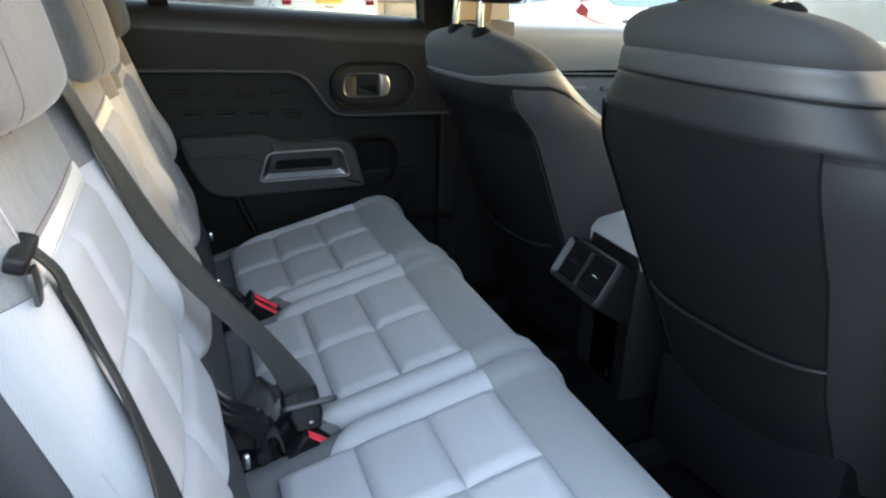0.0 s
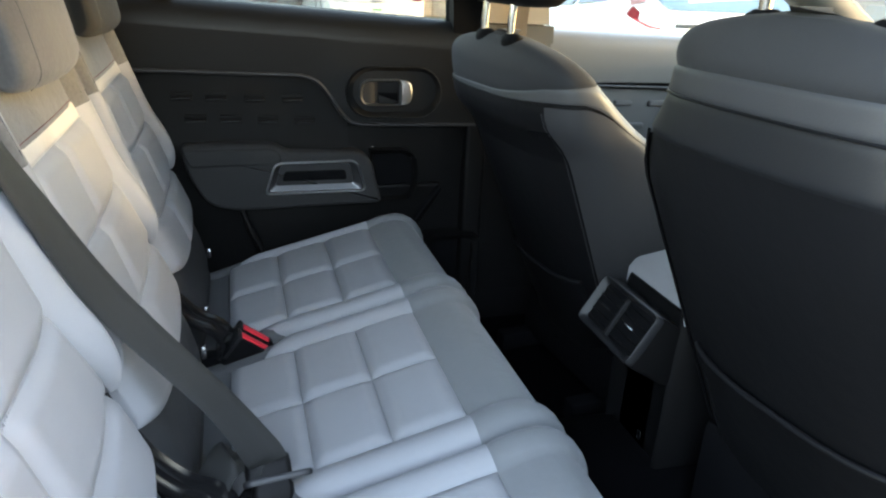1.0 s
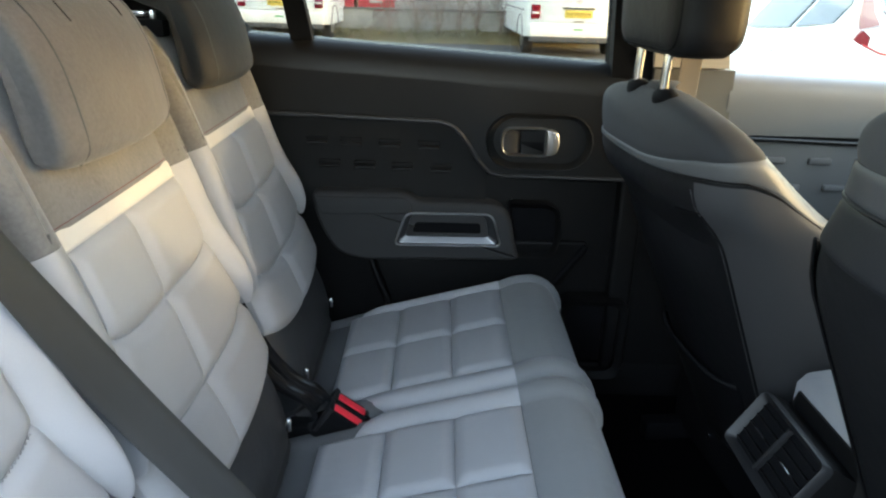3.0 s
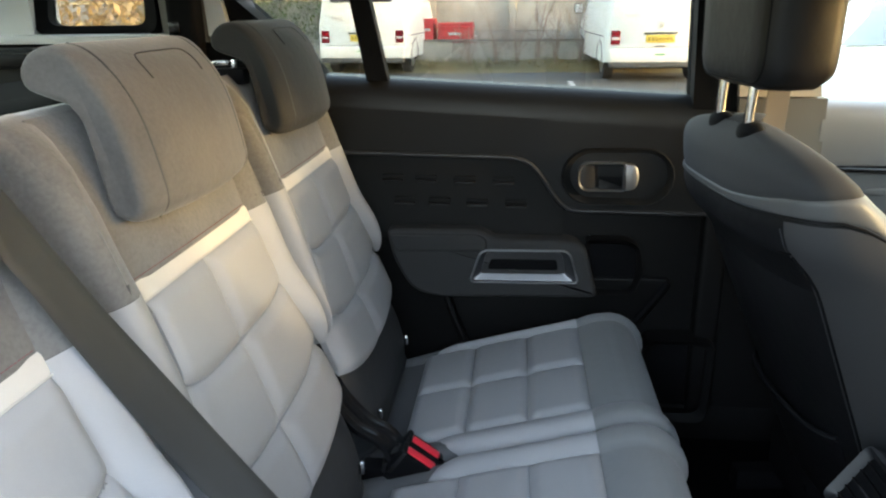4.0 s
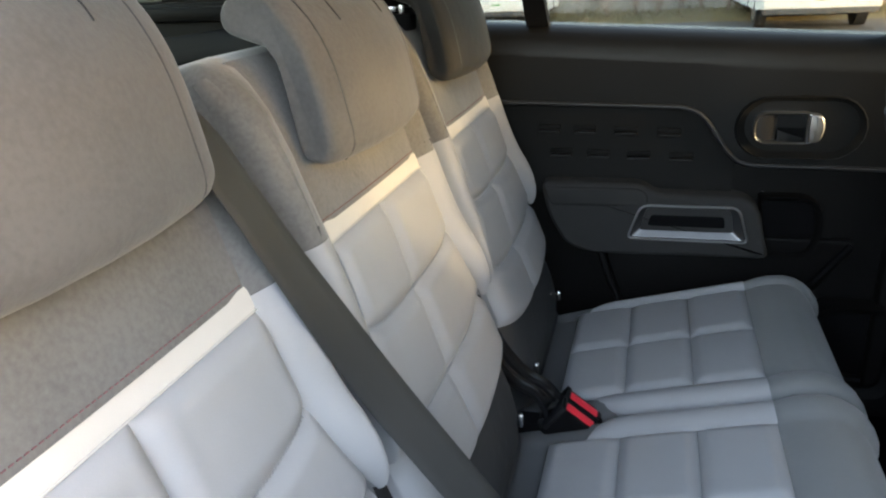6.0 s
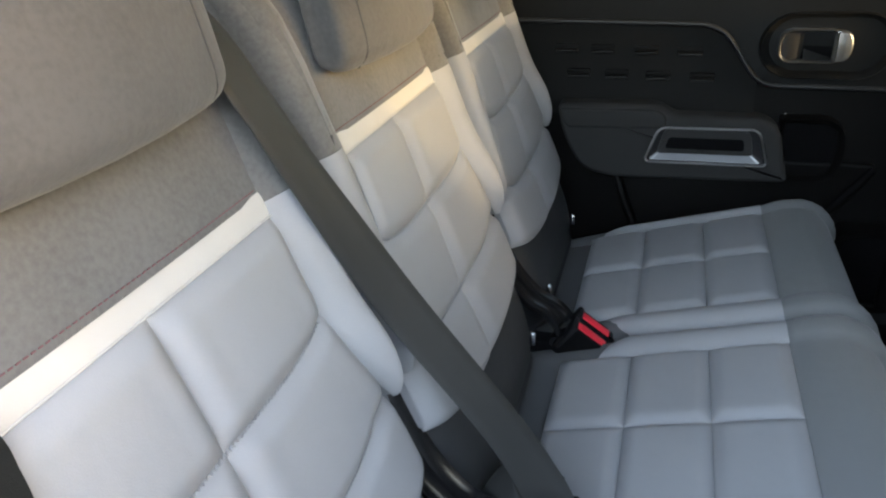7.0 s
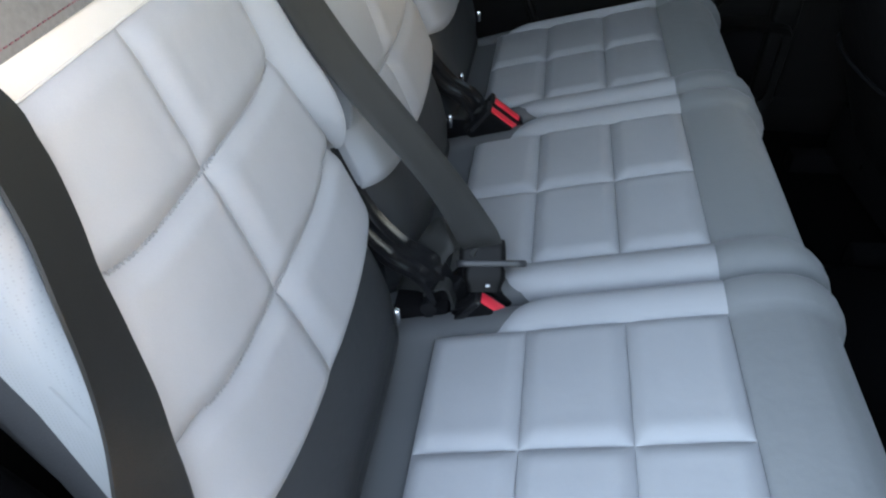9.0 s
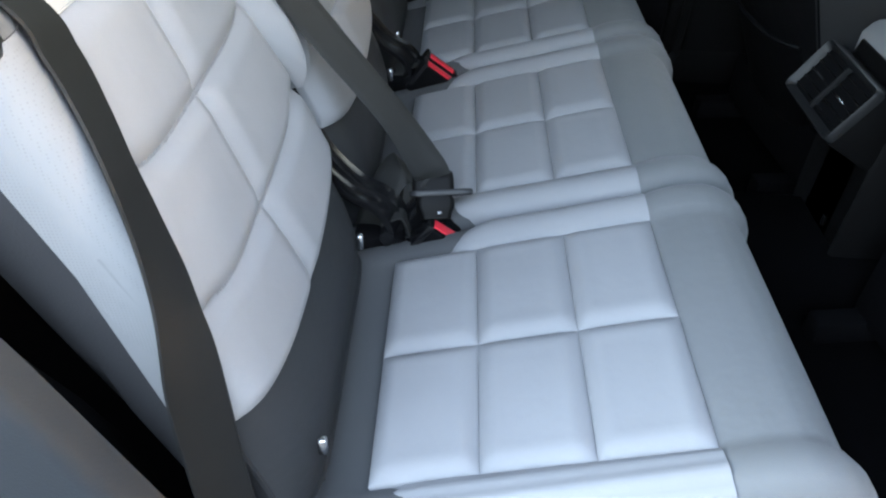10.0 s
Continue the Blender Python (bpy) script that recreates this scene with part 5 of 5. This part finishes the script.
def van(x, y, turn, label):
    v = thing("van", label, "van", "parked vans", (x, y, 0))
    v.rotation_euler = (0, 0, radians(turn))

    def sec(yy, zt, w_low, w_top, z0):
        return [(-w_low, yy, z0), (-w_low - 0.01, yy, 0.75), (-w_low, yy, 1.05), (-w_top - 0.03, yy, 1.55), (-w_top, yy, zt - 0.10), (-w_top + 0.12, yy, zt), (w_top - 0.12, yy, zt), (w_top, yy, zt - 0.10), (w_top + 0.03, yy, 1.55), (w_low, yy, 1.05), (w_low + 0.01, yy, 0.75), (w_low, yy, z0)]
    rings = [sec(0.0, 1.90, 0.90, 0.78, 0.42), sec(0.03, 1.95, 0.93, 0.80, 0.36), sec(0.3, 1.97, 0.95, 0.82, 0.34), sec(3.2, 1.96, 0.95, 0.82, 0.34), sec(3.55, 1.90, 0.95, 0.80, 0.34), sec(4.2, 1.22, 0.94, 0.84, 0.34), sec(4.75, 1.02, 0.90, 0.78, 0.36), sec(4.9, 0.85, 0.82, 0.70, 0.40)]
    rings[5] = [(a, b, min(c, 1.22)) for a, b, c in rings[5]]
    rings[6] = [(a, b, min(c, 1.02)) for a, b, c in rings[6]]
    rings[7] = [(a, b, min(c, 0.85)) for a, b, c in rings[7]]
    body = part("body", loft(rings), M_VANPAINT, v)
    part("rear_bumper", box(-0.91, 0.91, -0.09, 0.10, 0.355, 0.60, 0.04, 3), M_VANPAINT, v)
    part("bumper_step", box(-0.88, 0.88, -0.085, 0.10, 0.27, 0.37, 0.02), M_BUMPER, v)
    for s in (-1, 1):
        lamp = part("tail_lamp", box(s * 0.80 - 0.085, s * 0.80 + 0.085, -0.03, 0.10, 0.67, 0.92, 0.02), M_LAMPRED, v, "red tail lamp")
        part("lamp_lens", box(s * 0.80 - 0.07, s * 0.80 + 0.07, -0.036, 0.0, 0.755, 0.80, 0.006), M_LAMPCLEAR, lamp)
        for yy in (0.85, 3.85):
            tyre = part("tyre", turned(tube([(s * 0.72, 0, 0), (s * 0.90, 0, 0)], 0.325, 24), pose(0, yy, 0.325)), M_TYRE, v)
            part("rim", turned(tube([(s * 0.80, 0, 0), (s * 0.91, 0, 0)], 0.20, 16), pose(0, yy, 0.325)), M_STEEL, tyre)
            part("wheel_arch", turned(tube([(s * 0.945, 0.39 * math.cos(a), 0.39 * math.sin(a)) for a in [math.pi * k / 12 for k in range(13)]], 0.022, 6), pose(0, yy, 0.325)), M_BUMPER, v)
        part("side_window", loft([[(s * 0.865, yy, 1.22), (s * 0.845, yy, 1.72), (s * 0.83, yy, 1.72), (s * 0.85, yy, 1.22)] for yy in (2.75, 3.5)]), M_DARKGLASS, v)
        mir = part("wing_mirror", box(s * 1.08 - 0.10, s * 1.08 + 0.10, 3.62, 3.72, 1.20, 1.42, 0.03), M_BUMPER, v)
        part("mirror_glass", box(s * 1.08 - 0.08, s * 1.08 + 0.08, 3.612, 3.618, 1.22, 1.40, 0.003), M_LAMPCLEAR, mir)
        part("side_groove", box(s * 0.955 - 0.005, s * 0.955 + 0.005, 0.35, 3.4, 0.80, 0.82, 0.002), M_BUMPER, v)
    part("rear_window", loft([[(-0.66, yy, 1.48), (0.66, yy, 1.48), (0.62, yy + 0.015, 1.80), (-0.62, yy + 0.015, 1.80)] for yy in (-0.012, 0.02)]), M_DARKGLASS, v)
    part("tailgate_seam", box(-0.80, 0.80, -0.006, 0.01, 0.615, 0.622, 0.002), M_BUMPER, v)
    part("plate_recess", box(-0.30, 0.30, -0.020, 0.01, 0.845, 0.885, 0.006), M_BUMPER, v)
    pl = part("number_plate", box(-0.26, 0.26, -0.022, 0.0, 0.70, 0.838, 0.006), M_PLATE, v, "yellow number plate")
    for k in range(7):
        part("plate_bar", box(-0.22 + k * 0.066, -0.18 + k * 0.066, -0.0235, -0.021, 0.74, 0.80, 0.001), M_PLATEBAR, pl)
    part("round_badge", turned(tube([(0, -0.018, 0), (0, 0.01, 0)], 0.06, 16), pose(0, 0, 1.01)), M_STEEL, v)
    part("green_badge", box(-0.09, 0.09, -0.094, -0.08, 0.485, 0.515, 0.002), M_GREENMARK, v)
    part("script_bar", box(-0.64, -0.40, -0.016, 0.0, 1.165, 1.195, 0.002), M_STEEL, v)
    part("handle", box(-0.10, 0.10, -0.03, 0.0, 0.63, 0.65, 0.006), M_BUMPER, v)
    part("exhaust", tube([(0.45, 0.0, 0.33), (0.45, 0.5, 0.33)], 0.035, 10), M_STEEL, v)
    part("underside", box(-0.80, 0.80, 0.15, 4.6, 0.24, 0.40, 0.02), M_BLACK, v)
    return v


van(2.72, 13.0, 2, "white panel van with a yellow plate parked in a bay")
van(-3.1, 14.6, -3, "white panel van parked farther off by the wall")


def hatchback(x, y, turn):
    c = thing("hatchback", "white hatchback parked beyond the front door window", "car", "", (x, y, 0))
    c.rotation_euler = (0, 0, radians(turn))

    def sec(yy, zt, zw, w_low, w_top, z0):
        return [(-w_low + 0.06, yy, z0), (-w_low, yy, z0 + 0.12), (-w_low - 0.01, yy, (z0 + zw) / 2 + 0.05), (-w_low + 0.03, yy, zw), (-w_top - 0.02, yy, (zw + zt) / 2), (-w_top + 0.02, yy, zt - 0.03), (-w_top + 0.14, yy, zt),
                (w_top - 0.14, yy, zt), (w_top - 0.02, yy, zt - 0.03), (w_top + 0.02, yy, (zw + zt) / 2), (w_low - 0.03, yy, zw), (w_low + 0.01, yy, (z0 + zw) / 2 + 0.05), (w_low, yy, z0 + 0.12), (w_low - 0.06, yy, z0)]
    rings = [sec(0.0, 0.98, 0.92, 0.76, 0.68, 0.32), sec(0.05, 1.08, 0.98, 0.82, 0.74, 0.26), sec(0.16, 1.22, 1.0, 0.845, 0.74, 0.22), sec(0.45, 1.42, 0.99, 0.86, 0.64, 0.20), sec(0.8, 1.47, 0.98, 0.86, 0.62, 0.20), sec(2.0, 1.47, 0.95, 0.86, 0.62, 0.20), sec(2.5, 1.36, 0.95, 0.86, 0.64, 0.20), sec(3.1, 0.98, 0.92, 0.85, 0.72, 0.20), sec(3.7, 0.86, 0.80, 0.80, 0.70, 0.22), sec(3.9, 0.62, 0.58, 0.70, 0.6, 0.28)]
    part("body", loft(rings), M_WHITEPAINT, c)
    half = [(0.46, 0.026, 1.06), (0.575, 0.030, 1.068), (0.65, 0.065, 1.13), (0.70, 0.105, 1.19), (0.66, 0.350, 1.38)]
    glass = [(-a, b, d) for a, b, d in half[::-1]] + half
    part("rear_window", loft([[(a, b + k, d) for a, b, d in glass] for k in (0.0, 0.035)]), M_BLUEGLASS, c)
    for s in (-1, 1):
        def pod(outline, proud, deep):
            return loft([[(s * (a + k * 0.3), b - k, d) for a, b, d in outline] for k in (proud, -deep)])
        red = [(0.853, 0.115, 1.017), (0.850, 0.085, 1.05), (0.838, 0.055, 1.078), (0.795, 0.035, 1.04), (0.805, 0.022, 0.985), (0.84, 0.06, 0.995)]
        lp = part("tail_lamp", pod(red, 0.006, 0.05), M_LAMPRED, c, "red wrap-round tail lamp")
        part("lamp_lens", pod([(0.834, 0.052, 1.078), (0.745, 0.026, 1.104), (0.664, 0.0, 1.005), (0.648, -0.010, 0.938), (0.74, 0.0, 0.955), (0.804, 0.022, 0.985), (0.794, 0.034, 1.04)], 0.006, 0.05), M_LAMPCLEAR, lp, "clear reversing lamp lens")
        part("lamp_strip", pod([(0.842, 0.085, 1.078), (0.838, 0.115, 1.14), (0.828, 0.14, 1.19), (0.80, 0.20, 1.28), (0.755, 0.175, 1.28), (0.770, 0.10, 1.19), (0.748, 0.045, 1.112)], 0.006, 0.06), M_LAMPPINK, lp, "faded pink upper lamp strip")
        part("lamp_edge", tube([(s * a, b - 0.010, d) for a, b, d in ((0.83, 0.04, 0.99), (0.804, 0.02, 0.980), (0.74, -0.002, 0.950), (0.646, -0.012, 0.934), (0.662, -0.003, 1.004))], 0.006, 6), M_SKIP, lp)
        for yy in (0.65, 3.15):
            ty = part("tyre", turned(tube([(s * 0.68, 0, 0), (s * 0.87, 0, 0)], 0.30, 24), pose(0, yy, 0.30)), M_TYRE, c)
            part("rim", turned(tube([(s * 0.78, 0, 0), (s * 0.88, 0, 0)], 0.20, 16), pose(0, yy, 0.30)), M_STEEL, ty)

        def flank(z):
            return 0.838 - 0.19 * (z - 0.98) / 0.245 if z < 1.225 else 0.648 - 0.04 * (z - 1.225) / 0.215
        for y0, y1, z0, z1 in ((0.62, 1.12, 1.09, 1.04), (1.20, 1.98, 1.03, 0.99)):
            part("side_window", loft([[(s * (flank(z) + 0.010), yy, z) for z in (zb, 1.225, 1.40)] + [(s * (flank(z) - 0.02), yy, z) for z in (1.40, 1.225, zb)] for yy, zb in ((y0, z0), (y1, z1))]), M_DARKGLASS, c)
        part("door_pull", box(s * 0.868 - 0.012, s * 0.868 + 0.012, 1.30, 1.46, 0.84, 0.865, 0.006), M_WHITEPAINT, c)
        part("wing_mirror", box(s * 0.95 - 0.08, s * 0.95 + 0.08, 2.55, 2.65, 0.95, 1.08, 0.03), M_WHITEPAINT, c)
    part("plate_recess", box(-0.52, 0.52, -0.014, 0.03, 0.945, 0.972, 0.004), M_BUMPER, c)
    pl = part("number_plate", box(-0.27, 0.27, -0.014, 0.02, 0.80, 0.925, 0.005), M_PLATE, c, "yellow number plate")
    for k in range(7):
        part("plate_bar", box(-0.22 + k * 0.066, -0.18 + k * 0.066, -0.016, -0.013, 0.83, 0.895, 0.001), M_PLATEBAR, pl)
    part("rear_bumper", box(-0.82, 0.82, -0.05, 0.30, 0.28, 0.60, 0.05, 3), M_WHITEPAINT, c)
    return c


hatchback(3.60, 3.62, -2)


def skip(x, y, w, h):
    s = thing("waste_skip", "red painted steel waste bin by the wall", "waste bin", "waste bins", (x, y, 0.0))
    part("body", loft([[(-w / 2, -0.4, z), (w / 2, -0.4, z), (w / 2, 0.4, z), (-w / 2, 0.4, z)] for z in (0.14, 0.5, h)]), M_SKIP, s, smooth=False)
    part("rim", box(-w / 2 - 0.03, w / 2 + 0.03, -0.44, 0.44, h, h + 0.05, 0.02), M_SKIP, s)
    part("lid", box(-w / 2 - 0.01, w / 2 + 0.01, -0.42, 0.42, h + 0.052, h + 0.12, 0.03), M_SKIP, s)
    part("panel_bar", box(-0.15, 0.15, -0.41, -0.395, h - 0.16, h - 0.10, 0.002), M_LINE, s, "pale unreadable lettering bar")
    for sx in (-1, 1):
        for sy in (-0.3, 0.3):
            part("castor", turned(tube([(-0.03, 0, 0), (0.03, 0, 0)], 0.07, 10), pose(sx * (w / 2 - 0.12), sy, 0.07)), M_TYRE, s)
    return s


skip(-2.05, 17.0, 0.44, 1.0)
skip(-1.33, 17.1, 0.80, 0.90)


def shrub(x, y, h, n, seed, mat, label, spread=0.5):
    rnd = random.Random(seed)
    s = thing("shrub", label, "shrub", "bare shrubs", (x, y, 0.12))
    bms = []
    for _ in range(n):
        a = rnd.uniform(0, 2 * math.pi)
        r = rnd.uniform(0.05, spread)
        top = Vector((math.cos(a) * r * 1.5, math.sin(a) * r * 0.6, h * rnd.uniform(0.35, 1.0)))
        midp = Vector((math.cos(a) * r * 0.35, math.sin(a) * r * 0.2, top.z * 0.5))
        bms.append(tube([(rnd.uniform(-0.06, 0.06), rnd.uniform(-0.05, 0.05), 0), midp, top], rnd.uniform(0.004, 0.010), 4, 4))
        for _ in range(2):
            q = midp.lerp(top, rnd.uniform(0.1, 0.7))
            bms.append(tube([q, q + Vector((rnd.uniform(-0.2, 0.2), rnd.uniform(-0.1, 0.1), rnd.uniform(0.12, 0.4)))], 0.005, 4))
    part("stems", join(*bms), mat, s)
    return s


for i, (x, y, h) in enumerate(((-0.95, 16.0, 0.95), (0.15, 16.2, 1.3), (1.0, 16.0, 1.2), (-0.35, 16.2, 1.5), (1.55, 16.1, 1.4), (-2.6, 16.1, 1.0), (4.4, 16.1, 1.4), (0.6, 16.25, 1.6))):
    shrub(x, y, h, 11, 30 + i, M_TWIG, "bare red-brown shrub on the grass verge", 0.42)


def leaf_mass(name, label, category, x0, x1, y0, y1, z0, z1, n, size, seed, mat):
    """A bank of many small leaves or blades, with an uneven top."""
    rnd = np.random.default_rng(seed)
    x = rnd.uniform(x0, x1, n)
    y = rnd.uniform(y0, y1, n)
    top = z1 * (0.82 + 0.18 * np.sin(x * 1.7) * np.cos(y * 1.1 + x * 0.6))
    z = z0 + (top - z0) * rnd.uniform(0, 1, n) ** 0.7
    a = rnd.uniform(0, 6.28, n)
    b = rnd.uniform(-1.0, 1.0, n)
    s = size * rnd.uniform(0.6, 1.4, n)
    d = np.stack([np.cos(a) * np.cos(b), np.sin(a) * np.cos(b), np.sin(b)], 1)
    e = np.stack([-np.sin(a), np.cos(a), np.zeros(n)], 1)
    c = np.stack([x, y, z], 1)
    v = np.stack([c, c + d * s[:, None] + e * s[:, None] * 0.3, c + d * s[:, None] * 2, c + d * s[:, None] - e * s[:, None] * 0.3], 1).reshape(-1, 3)
    me = bpy.data.meshes.new(name)
    me.from_pydata(v.tolist(), [], [(4 * i, 4 * i + 1, 4 * i + 2, 4 * i + 3) for i in range(n)])
    me.materials.append(mat)
    return tagged(new(name, me), label, category, "", "stuff")


leaf_mass("hedge", "green hedge bank at the end of the car park", "hedge", -9.5, -4.2, 17.2, 19.0, 0.0, 3.2, 16000, 0.06, 3, M_HEDGE)
leaf_mass("dry_reeds", "straw coloured dry grass bank", "dry grass", -12.0, -3.7, 6.5, 9.0, 0.0, 4.6, 34000, 0.07, 4, M_REED)
leaf_mass("verge_grass", "tufts of brown grass on the verge", "grass", -6.0, 6.0, 15.3, 16.35, 0.05, 0.26, 5000, 0.045, 5, M_GRASS)
